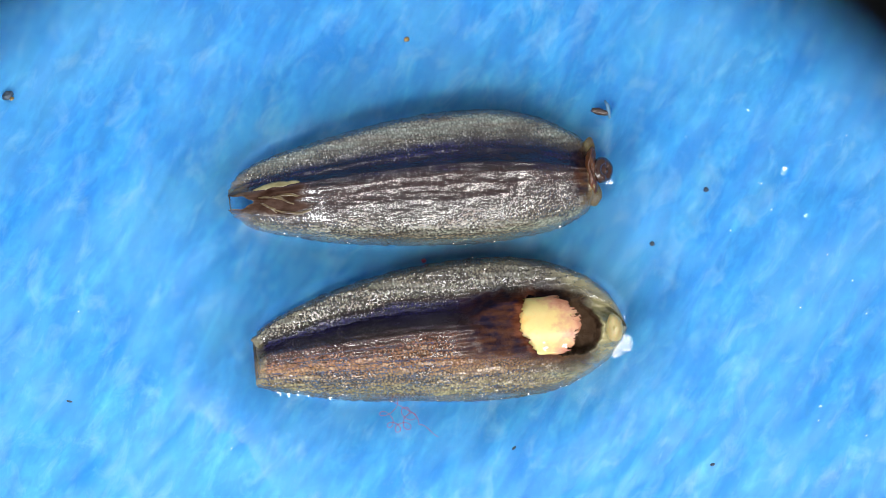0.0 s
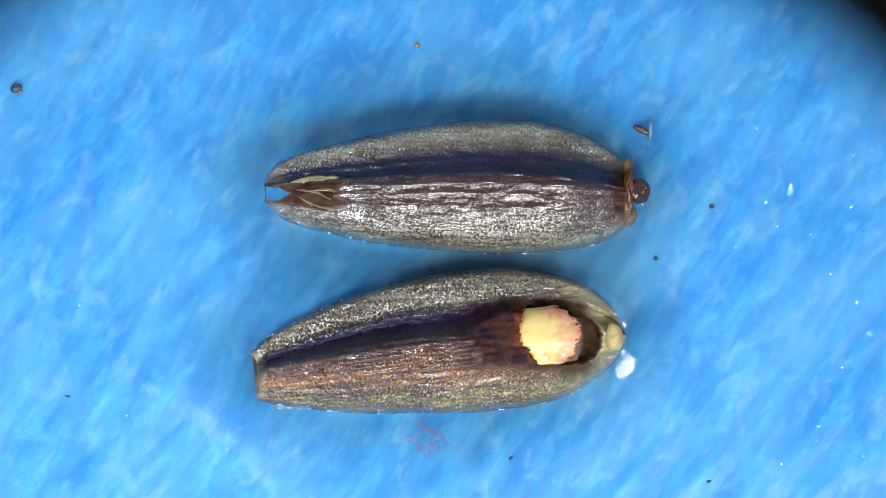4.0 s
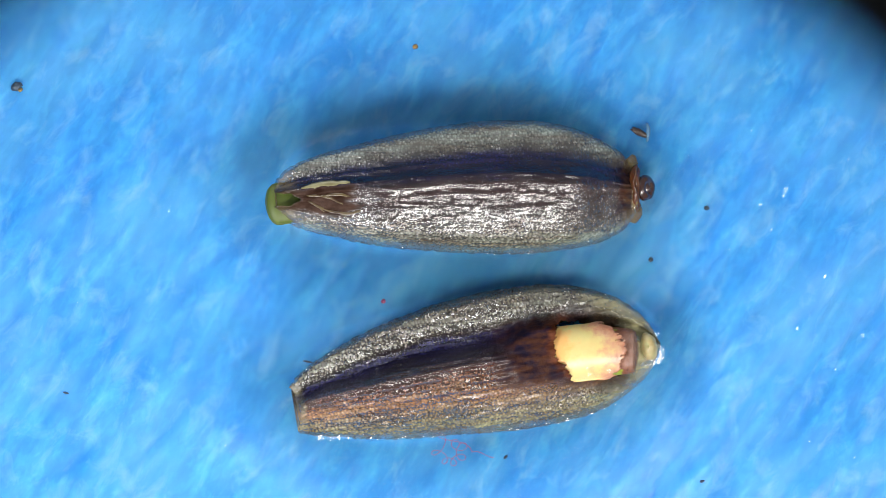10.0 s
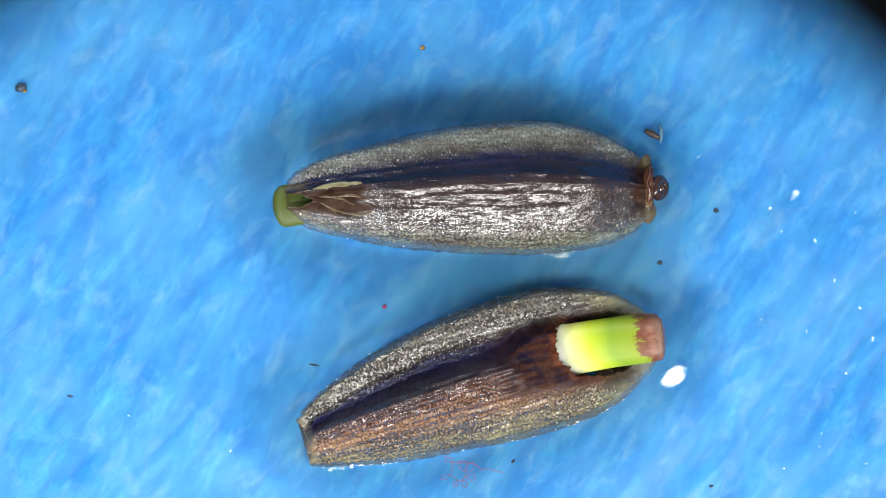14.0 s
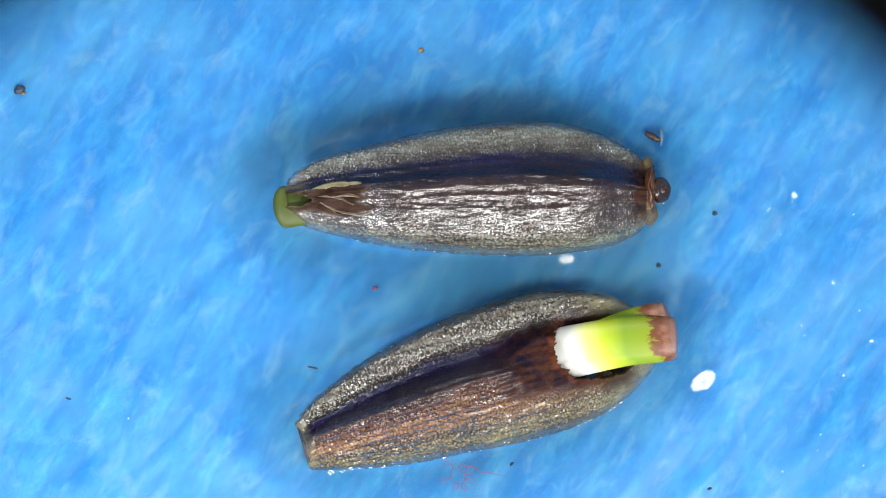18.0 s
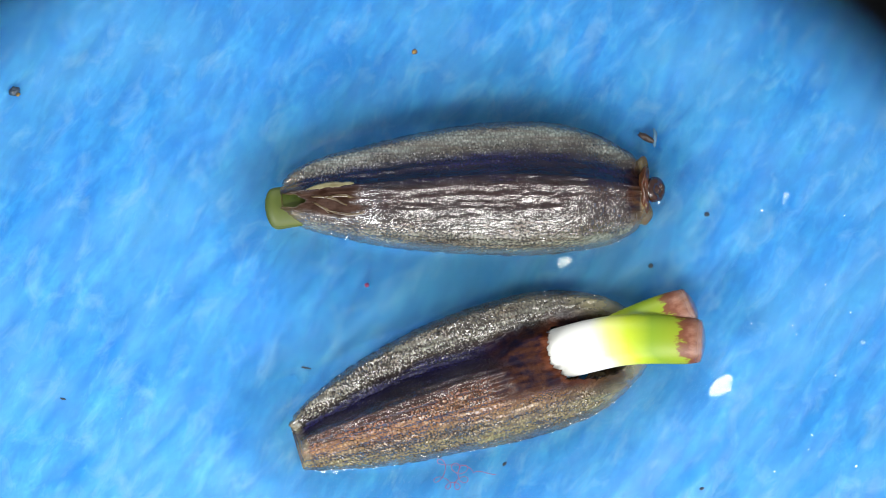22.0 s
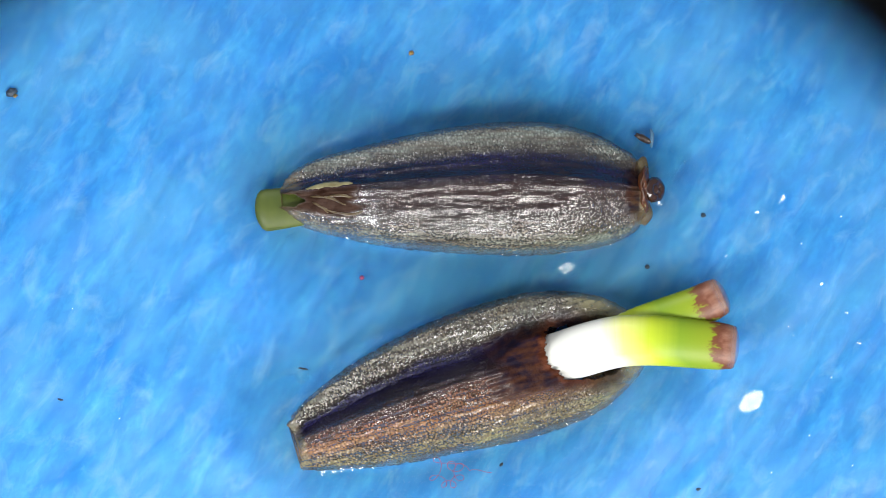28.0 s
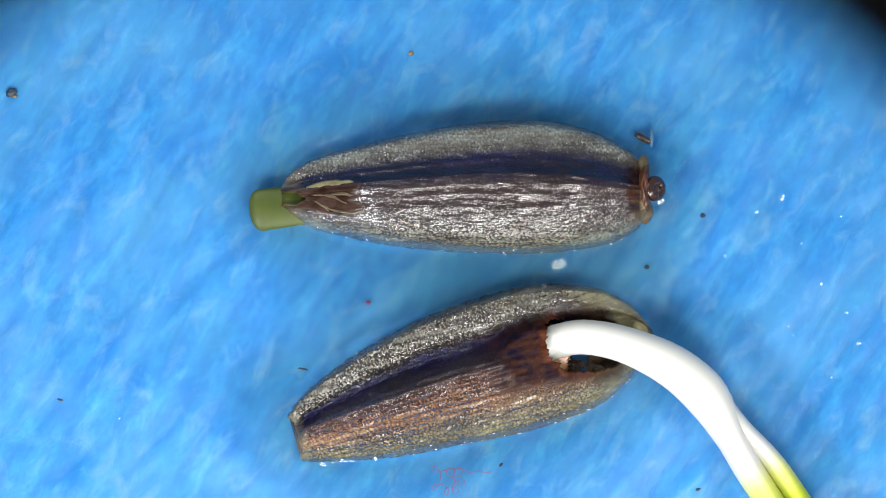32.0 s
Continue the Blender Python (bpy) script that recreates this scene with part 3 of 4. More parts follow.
def build_pale_shell():
    """An added thin curved shell that first covers the embryo in the opening, for its paler early flesh."""
    verts, n, m = [], 22, 22
    for side in (0, 1):
        for i in range(n):
            for j in range(m):
                k, q = i / (n - 1), -1 + 2 * j / (m - 1)
                x = 105 + (149 * (1 - 0.20 * q ** 4) + 12 * grain(q * 2, 1.2) + 9 * grain(q * 5, 4.0) + 4 * grain(q * 13, 2.0)) * k
                y = 13 + q * (51 + 3 * grain(k * 5, 7.0))
                verts.append((x, y, 50 + 43 * math.sqrt(max(0.05, 1 - 0.9 * q * q)) - 3 * side + 0.4 * grain(x / 9, y / 9)))
    faces = grid_faces(n, m)
    faces += [tuple(reversed([i + n * m for i in f])) for f in faces]
    for i in range(n - 1):
        for j in (0, m - 1):
            a, b = i * m + j, (i + 1) * m + j
            faces.append((a, b, b + n * m, a + n * m))
    for j in range(m - 1):
        for i in (0, n - 1):
            a, b = i * m + j, i * m + j + 1
            faces.append((a, b, b + n * m, a + n * m))
    ks = [i / (n - 1) for side in (0, 1) for i in range(n) for j in range(m)]
    return part("pale_shell", mesh_of("pale_shell", verts, faces, PALE, {"along": ks}), seed_b, "pale pinkish shell for the young sprout's early colour")


# added shell, slid away once the sprout shows its green
skin = build_pale_shell()

# ------------------------------------------------------------------ sprouts
STEP = 12
COT, ALL = 276, 780     # where the seed leaves end, and the whole length from the tip


def sprout_width(s):
    return curve_at([(0, 72), (40, 84), (160, 90), (250, 93), (300, 89), (370, 82), (450, 68), (620, 63), (800, 62)], s)


def piece_mesh(name, s0, s1, tip=False, size=1.0):
    """A rounded length of the sprout; s runs from the tip backwards, along -x."""
    mid = (s0 + s1) / 2
    ss = ([] if tip else [s0 - 5, s0 - 2.5]) + list(np.linspace(s0, s1, 3)) + [s1 + 2.5, s1 + 5]
    path, radii, values, side = [], [], [], []
    if tip:
        ss = [0.0, 1.0, 4.0, 9.0, 16.0] + [s for s in ss if s > 20]
    sides = 28
    for s in ss:
        r = size * sprout_width(s) / 2
        if tip:
            r *= math.sqrt(max(0.0005, 1 - (1 - min(1, s / 17)) ** 2.6))
        out = s - s1 if tip else max(s0 - s, s - s1)
        r *= 1 - 0.0014 * max(0, out) ** 2
        path.append((mid - s, 0, 0))
        radii.append(r)
        values += [s] * sides
        side += [r * math.cos(2 * math.pi * j / 28) for j in range(sides)]
    v, f = tube(path, radii, sides, [0.54 + 0.40 * smooth(235, 330, s) for s in ss])
    me = mesh_of(name, v, f, FLESH, {"along": values, "side": side})
    if not tip:
        # the same normals on neighbouring lengths, so that the skin runs on smoothly
        flat = [0.54 + 0.40 * smooth(235, 330, s) for s in ss]
        turns = [2 * math.pi * j / sides for j in range(sides)]
        me.normals_split_custom_set_from_vertices([Vector((0, k * math.cos(q), math.sin(q))).normalized() for k in flat for q in turns])
    return me


sprout = tagged(new("sprout"), "young sprout with white stem and lime green brown-tipped leaves", "sprout")
pieces = []
for i in range(ALL // STEP):
    leaf = (i + 1) * STEP <= COT
    ob = part("seed_leaf_segment" if leaf else "stem_segment", piece_mesh("leaf" if leaf else "stem", i * STEP, (i + 1) * STEP, i == 0), sprout,
              "brown-tipped lime green length of the seed leaf" if i < 4 else ("green to white length of the seed leaf" if leaf else "smooth white length of the stem"))
    pieces.append((ob, (i + 0.5) * STEP))


second = []
for i in range(28):
    ob = part("second_leaf_segment", piece_mesh("second_leaf", i * STEP, (i + 1) * STEP, i == 0, 0.88 - 0.12 * smooth(112, 240, i * STEP)), sprout,
              "brown tip of the second lime green seed leaf" if i < 4 else "lime green length of the second seed leaf")
    second.append((ob, (i + 0.5) * STEP))


def build_tip_a():
    bud = tagged(new("sprout_bud"), "blunt olive green seed leaf tip pushing out of the notched seed", "sprout")
    n = Nodes("olive green bud")
    f = n.noise(n.mm, 2.5, 3.0)
    mat = n.done(n.mix(n.ramp(f, [(0.35, 0.0), (0.65, 1.0)]), (0.050, 0.078, 0.007), (0.085, 0.112, 0.012)), n.bump(n.noise(n.mm, 25.0, 2.0), 2.0e-6, 0.5),
                 Roughness=0.48, Alpha=0.82, Subsurface_Weight=0.25, Subsurface_Scale=6.0e-5, Subsurface_Radius=(0.9, 1.0, 0.4))
    sides = 28
    for name, turn, top, low, dy in (("seed_leaf", 0, 25, 0.62, 0), ("seed_leaf", 3, 11, 0.5, -4)):
        path, radii = [], []
        for s in [0, 1, 3, 7, 13, 20] + list(range(30, 171, 20)):
            radii.append(36 * max(0.04, 1 - (1 - min(1, s / 21)) ** 2.6) ** 0.5 * (1 - 0.25 * smooth(60, 170, s)))
            path.append((s, dy + 0.02 * s * turn, top))
        v, f2 = tube(path, radii, sides, 0.5 * low)
        part(name, mesh_of("bud_leaf", v, f2, mat), bud)
    return bud


bud = build_tip_a()

# ------------------------------------------------------------------ water, grit, threads
def build_film(a, b, mx, my, climb, seed, label):
    """The water drawn up round a seed: a sheet that climbs to the husk and thins out over the paper."""
    rings, m = 26, 120
    verts, depth = [], []
    for i in range(rings):
        d = -26 + 26 * (i / 5) if i < 5 else 235 * ((i - 5) / (rings - 6)) ** 1.7
        for j in range(m):
            q = 2 * math.pi * j / m
            c, e = math.cos(q), math.sin(q)
            px, py = a * math.copysign(abs(c) ** 0.8, c), b * math.copysign(abs(e) ** 0.9, e)
            nv = Vector((c / a, e / b)).normalized()
            k = 1 + 0.45 * grain(c * 1.6, e * 1.6, seed)
            dd = d * k if d > 0 else d
            h = climb * math.exp(-max(dd, 0) / 34) + 9 * math.exp(-max(dd, 0) / 110)
            fade = smooth(1.0, 0.35, max(d, 0) / 235)
            verts.append((mx + px + nv.x * dd, my + py + nv.y * dd, (h + 3 + 1.2 * grain(px / 30, py / 30 + d / 30, seed)) * fade - 10 * (1 - fade)))
            # tint wider than the water's height: soft shade round the seed goes in here
            depth.append((0.16 * math.exp(-max(dd, 0) / 30) + 0.90 * math.exp(-(max(dd, 0) / 130) ** 2)) * smooth(0.80, 0.30, max(d, 0) / 235) * smooth(-4, 14, d))
    ob = new("water_film", mesh_of("water_film", verts, grid_faces(rings, m, True), FILM, {"depth": depth}))
    return tagged(ob, label, "water", "water films round the seeds")


film_a = build_film(318, 112, -8, 2, 10, 2.2, "thin clear water film round the glossy dark seed")
film_b = build_film(330, 122, 4, 16, 4, 6.1, "thin clear water film round the torn brown seed")

def drop_mesh(name, rx, ry, rz, seed, lean, turn=0.0, at=(0, 0, 0), spin=0.0, jag=0.05):
    """A small drop with its top tilted by lean, so that its shape makes a lamp glint."""
    verts, rings, m = [], 6, 40
    c, e = math.cos(radians(turn)), math.sin(radians(turn))
    lx, ly = lean[0] * c + lean[1] * e, lean[1] * c - lean[0] * e
    for i in list(range(rings + 1)) + [rings, rings]:
        k = (i + 0.02) / (rings + 0.02)
        last = len(verts) >= (rings + 2) * m
        for j in range(m):
            a = 2 * math.pi * j / m
            w = 1 + 0.12 * grain(math.cos(a) * 1.2 + seed, math.sin(a) * 1.2) + jag * grain(math.cos(a) * 5 + seed, math.sin(a) * 5)
            x, y = rx * k * w * math.cos(a), ry * k * w * math.sin(a)
            x, y = x * math.cos(spin) - y * math.sin(spin), x * math.sin(spin) + y * math.cos(spin)
            verts.append((x + at[0], y + at[1], at[2] + (-2 if last else 1.0 + 0.36 * max(rx, ry) + lx * x + ly * y + 0.05 * rz * (1 - k * k))))
    faces = [f for f in grid_faces(rings + 3, m, True) if not (f[0] // m == rings)]
    return mesh_of(name, verts, faces + [tuple(reversed(range(m)))], WATER)


def lean_at(x, y):
    """Slope of a wet surface there that mirrors the lamp up to the lens."""
    here = Vector((x * U, y * U, 0))
    half = (key.matrix_world.translation - here).normalized() + (Vector((0, 0, EYE)) - here).normalized()
    return -half.x / half.z, -half.y / half.z


def droplet(x, y, rx, ry, rz, tilt, label, z=0.0):
    c, d = abs(math.cos(radians(tilt))), abs(math.sin(radians(tilt)))
    ob = new("water_glint", drop_mesh("droplet", rx * c + ry * d, ry * c + rx * d, rz, x * 0.01, lean_at(x, y)))
    ob.matrix_world = pose(x * U, y * U, (paper_height(x, y) + z) * U)
    return tagged(ob, label, "droplet", "droplets on the paper")


# glints on the paper, shaped as tiny drops that face the lamp
for x, y, rx, ry, tilt in ((621, 95, 9, 6, 60), (615, 84, 5, 4, 20), (627, 104, 4, 4, 0), (576, 69, 6, 4, -30), (758, -165, 8, 5, -40), (632, -135, 5, 4, 0),
                           (733, 150, 5, 4, 0), (-644, -104, 6, 5, 0), (662, -355, 5, 4, 0), (448, 158, 4, 3, 10), (710, -225, 4, 3, 30), (560, -130, 4, 3, 0), (596, 24, 5, 2, 60), (640, -152, 5, 3, 60),
                           (667, -330, 5, 3, 60), (744, -385, 5, 2, 60), (560, 200, 4, 2, 60), (725, 60, 4, 2, 60), (690, -60, 6, 3, 60), (655, 10, 4, 3, 60), (520, -10, 4, 2, 60), (735, -110, 5, 3, 60),
                           (600, -395, 4, 2, 60), (-480, 60, 5, 2, 60), (-560, -300, 4, 2, 60), (-380, -360, 4, 2, 60)):
    droplet(x, y, rx * 0.46, ry * 0.46, min(rx, ry) * 0.5, tilt, "tiny tilted water bead that glints on the blue paper")


def loose_bead(x, y, rx, ry, tilt, label):
    ob = new("water_glint", drop_mesh("droplet", rx, ry, 8, x * 0.01, lean_at(x, y), spin=radians(tilt), jag=0.22))
    ob.matrix_world = pose(x * U, y * U, 4 * U)
    return tagged(ob, label, "droplet", "droplets on the paper")


# lamp reflections in the meniscus, built as loose tilted beads
bead_b = loose_bead(500, -245, 25, 16, 36, "tilted water patch mirroring the lamp beside the sprout")
bead_a = loose_bead(218, -20, 15, 9, 14, "tilted water patch mirroring the lamp at the seed's edge")


for x, y, r in ((-290, -68, 8), (-272, -72, 7), (-256, -72, 6), (-238, -76, 5), (-222, -80, 4), (-200, -84, 5), (170, 131, 5), (72, 142, 5), (-172, 108, 4), (-60, 133, 3), (236, -92, 4),
                (150, -106, 4), (60, -110, 3), (-90, -98, 4), (322, -30, 8), (330, 18, 6), (318, 38, 4)):
    part("water_bead", drop_mesh("bead", r, r * 0.85, r, x * 0.1, lean_at(61 + 0.97 * x - 0.25 * y, -249 + 0.25 * x + 0.97 * y), 15, (x, y, 26)), seed_b, "clear water bead")
for x, y, r in ((-268, -66, 4), (-215, -84, 4), (-240, -76, 3), (-180, -90, 3), (-232, -24, 4), (-305, -4, 4), (340, -20, 9), (250, -95, 4), (130, -112, 4), (60, -112, 3), (-100, 97, 3), (90, 119, 3)):
    part("water_bead", drop_mesh("bead", r, r * 0.85, r, x * 0.1, lean_at(50 + x, 102 + y), 0, (x, y, 28)), seed_a, "clear water bead")



def rim_water(seed, line, x0, x1, z, inset, name, phase):
    """Water held along a margin of the husk: a thin uneven bead."""
    path, radii = [], []
    for x in np.arange(x0, x1, 6.0):
        y = curve_at(line, x)
        path.append((x, y + inset + 1.2 * grain(x / 11, phase), z + 1.5 * grain(x / 17, phase + 3)))
        radii.append(max(0.5, 2.4 + 2.6 * grain(x / 26, phase + 7) + 1.6 * grain(x / 7, phase)))
    v, f = tube(path, radii, 10, 0.8)
    return part("edge_water", mesh_of(name, v, f, WATER), seed, "thin clear water along the husk's edge")


rim_water(seed_a, A_LOW, -300, 296, 16, 1, "edge_water_low", 2.0)
rim_water(seed_a, A_TOP, -300, 280, 28, -2, "edge_water_top", 5.0)
rim_water(seed_b, B_LOW, -310, 300, 18, 1, "edge_water_low", 8.0)
rim_water(seed_b, B_TOP, -310, 300, 28, -2, "edge_water_top", 11.0)


def build_ripple():
    """Glints of the water's edge in front of the sprout's tip, shaped as broken tilted arcs."""
    ob = tagged(new("ripple_glints"), "broken water glints as tilted arcs round the sprout's tip", "ripple")
    for radius, a, length, wide in ((58, -50, 13, 2.2), (58, -22, 9, 1.8), (60, 0, 12, 2.4), (56, 20, 6, 1.6), (84, 0, 5, 3.6), (112, 26, 7, 3.6)):
        q = radians(a)
        part("ripple_arc", drop_mesh("ripple_arc", length, wide, 2, radius * 0.1, lean_at(610, -190), -14, (radius * math.cos(q), radius * math.sin(q), 0), q + math.pi / 2), ob)
    return ob


ripple = build_ripple()

for x, y, r in ((192, -26, 6), (189, -14, 5), (226, -24, 6)):
    part("water_bead", drop_mesh("bead", r, r * 0.85, r, x * 0.1, lean_at(x, y - 190), 3, (x, y, 84)), skin, "clear water bead")


def speck(x, y, rx, ry, tilt, mat, label, h=3.0):
    v, f = blob(rx, ry, h, 0, x * 0.013 + y * 0.007, 0.5, 8, 14)
    ob = new("speck", mesh_of("speck", v, f, mat))
    ob.matrix_world = pose(x * U, y * U, (paper_height(x, y) + h * 0.5) * U, 0, 0, tilt)
    return tagged(ob, label, "speck", "specks on the paper")


speck(-752, 282, 10, 7, 30, SOOT, "black angular grit speck on the blue paper", 7)
speck(-745, 276, 4, 3, 30, GOLD, "ochre grit crumb beside the black speck", 6)
speck(480, 63, 5, 4, 0, SOOT, "small black speck on the blue paper", 4)
speck(380, -29, 4, 4, 0, SOOT, "small black speck on the blue paper", 4)
speck(-665, -265, 5, 2, -15, SOOT, "thin dark grit sliver on the blue paper", 2)
speck(120, -381, 4, 2.5, 40, SOOT, "tiny dark speck on the blue paper", 2)
speck(-233, -210, 9, 2, -10, SOOT, "thin dark fibre scrap on the blue paper", 2)
speck(471, -425, 4, 2.5, 20, SOOT, "tiny dark speck on the blue paper", 2)
speck(-40, 352, 5, 4, 20, GOLD, "tan grit speck on the blue paper", 2)
red_speck = tagged(new("red_speck", mesh_of("red_speck", *blob(4.5, 4, 3, 2, 1.0, 0.3, 6, 10), RED)), "tiny red fibre knot lying on the wet paper", "speck")


def build_thread():
    """A thin curled red fibre: loops with wandering radius."""
    rnd, pts = random.Random(11), []
    x, y, a, curl = 0.0, 0.0, 0.0, 0.16
    for i in range(170):
        curl += rnd.gauss(0, 0.022) + 0.06 * (0.15 - curl)
        a += curl + 0.012 * math.hypot(x, y) * math.sin(math.atan2(-y, -x) - a)
        x, y = x + 2.6 * math.cos(a), y + 2.3 * math.sin(a)
        pts.append((x - 4, y + 6, 3 + 2 * math.sin(i * 0.3)))
    pts += [(pts[-1][0] + 2.6 * i, pts[-1][1] - 1.6 * i + 3 * math.sin(i * 0.4), 3) for i in range(1, 14)]
    v, f = tube(pts, [0.6] * len(pts), 5)
    return tagged(new("red_thread", mesh_of("red_thread", v, f, RED)), "fine curled red fibre on the wet paper", "thread")


thread = build_thread()


def build_chaff():
    flake = tagged(new("chaff_flake"), "small dark brown curled flake beside the seed's collar", "flake")
    v, f = blob(17, 6, 4, 5, 3.0, 0.4, 8, 20, 2.0)
    part("scale", mesh_of("scale", [(x * 0.9 + y * 0.42, y * 0.9 - x * 0.42, z) for x, y, z in v], f, CHAFF), flake)
    v, f = tube([(13, 17, 3), (16, 8, 6), (15, -4, 6), (14, -16, 3)], [1.5, 3.5, 3.5, 1.5], 8, 0.6)
    part("stub", mesh_of("stub", v, f, VEIL), flake, "grey-blue translucent stub")
    return flake


chaff = build_chaff()

# ------------------------------------------------------------------ what moves
SEED_A = [(0.0, -34, 97, 1.1), (1.0, -34, 97, 1.0), (1.5, -26, 98, -0.5), (2.0, -3, 103, -2.9), (2.5, 10, 105, -2.9), (3.0, 15, 100, -2.0), (3.5, 18, 99, -1.9),
          (5.5, 21, 95, -0.5), (7.0, 24, 94, -0.2), (9.0, 32, 96, -0.1), (10.0, 36, 96, 0.2), (12.0, 42, 97, 0.4), (14.0, 45, 99, 0.4), (16.5, 48, 101, 0.1),
          (19.0, 51, 103, 0.0), (22.0, 54, 104, 0.1), (25.5, 58, 105, 0.3), (28.0, 61, 106, 0.0), (30.5, 62, 107, 0.0), (32.0, 63, 109, -0.1)]
SEED_B = [(0.0, -8, -186, 2.3), (1.0, -8, -186, 2.3), (2.5, -8, -188, 2.1), (2.6, -8, -192, 5.6), (3.5, -9, -193, 6.2), (5.5, -5, -191, -1.7), (6.0, -4, -192, -1.5),
          (7.0, -6, -197, 0.1), (8.0, -6, -199, 0.5), (8.5, -5, -205, 2.2), (9.1, -5, -205, 2.1), (9.2, 64, -229, 8.6), (10.0, 64, -232, 9.1), (12.1, 63, -234, 9.6),
          (12.2, 59, -247, 15.6), (13.0, 60, -248, 15.8), (16.5, 61, -248, 16.0), (19.0, 61, -249, 16.0), (23.0, 61, -249, 16.1), (25.5, 63, -249, 16.0),
          (28.0, 63, -248, 16.0), (29.0, 64, -248, 15.9), (30.0, 65, -252, 15.2), (30.8, 65, -253, 15.0), (30.9, 72, -237, 11.8), (31.0, 73, -235, 11.5),
          (31.5, 66, -230, 12.9), (32.0, 65, -234, 15.7)]
# the sprout's middle line from the torn edge to its tip, in the lower seed's own plan
LINES = [(0.0, [(157, 14), (200, 8), (239, 0)]), (6.0, [(157, 12), (210, 6), (266, -1)]), (9.1, [(155, 13), (220, 4), (285, -8)]),
         (11.0, [(155, 18), (225, 8), (305, -6)]), (13.0, [(152, 23), (243, 13), (333, -5)]), (17.0, [(155, 22), (254, 11), (350, -6)]),
         (19.0, [(160, 20), (287, 13), (384, -13)]), (23.0, [(162, 20), (291, 10), (433, -36)]), (28.0, [(164, 13), (300, 7), (479, -58)]),
         (29.0, [(164, 14), (327, -2), (495, -61)]), (30.2, [(166, 17), (370, -9), (486, -53), (574, -98)]),
         (30.6, [(166, 19), (321, -14), (425, -40), (511, -80), (589, -136)]), (30.8, [(164, 16), (260, -12), (358, -53), (475, -95), (547, -136), (618, -198)]),
         (31.0, [(151, 20), (224, 2), (289, -29), (351, -74), (443, -123), (532, -187), (632, -243)]), (31.2, [(160, 19), (213, -20), (277, -52), (320, -92), (359, -146), (400, -196), (447, -262), (500, -345), (553, -433)]),
         (31.6, [(163, 30), (216, 17), (278, -25), (339, -71), (381, -132), (420, -203), (461, -290), (506, -399), (545, -495)]),
         (32.0, [(156, 30), (212, 25), (276, -5), (344, -60), (389, -121), (426, -210), (462, -303), (501, -423), (534, -525)])]
# how far the lengths behind the tip have stretched
STRETCH = [(0.0, 1.0), (11.0, 1.0), (13.0, 0.92), (17.0, 0.84), (21.0, 0.86), (25.0, 1.0), (28.0, 1.15), (30.0, 1.38), (32.0, 1.38)]
# how far the second seed leaf's tip stands off to the side of the first
SPLAY = [(0.0, 2), (13.0, 9), (17.0, 26), (19.0, 46), (23.0, 72), (28.0, 96), (30.2, 108), (30.6, 110), (30.8, 66), (31.0, 8), (32.0, 6)]


def between(rows, t):
    """Straight between the rows of a table of numbers."""
    for a, b in zip(rows, rows[1:]):
        if t <= b[0]:
            k = max(0.0, (t - a[0]) / (b[0] - a[0]))
            return [p + (q - p) * k for p, q in zip(a[1:], b[1:])]
    return list(rows[-1][1:])


def spread(points, n=40):
    """A smooth line through the points, at n even steps."""
    p = np.array(points, dtype=float)
    ext = np.vstack([2 * p[0] - p[1], p, 2 * p[-1] - p[-2]])
    out = []
    for i in range(1, len(ext) - 2):
        for k in np.linspace(0, 1, 24, endpoint=False):
            a, b, c, d = ext[i - 1:i + 3]
            out.append(0.5 * (2 * b + (c - a) * k + (2 * a - 5 * b + 4 * c - d) * k * k + (3 * b - a - 3 * c + d) * k ** 3))
    out.append(p[-1])
    out = np.array(out)
    run = np.concatenate([[0], np.cumsum(np.linalg.norm(np.diff(out, axis=0), axis=1))])
    at = np.linspace(0, run[-1], n)
    return np.stack([np.interp(at, run, out[:, 0]), np.interp(at, run, out[:, 1])], axis=1)


def sprout_height(x, t):
    sink = smooth(30.6, 31.4, t)
    return 52 - 14 * smooth(12.0, 9.0, t) + (30 - 6 * sink) * smooth(170, 350, x) - 40 * sink * smooth(330, 560, x)


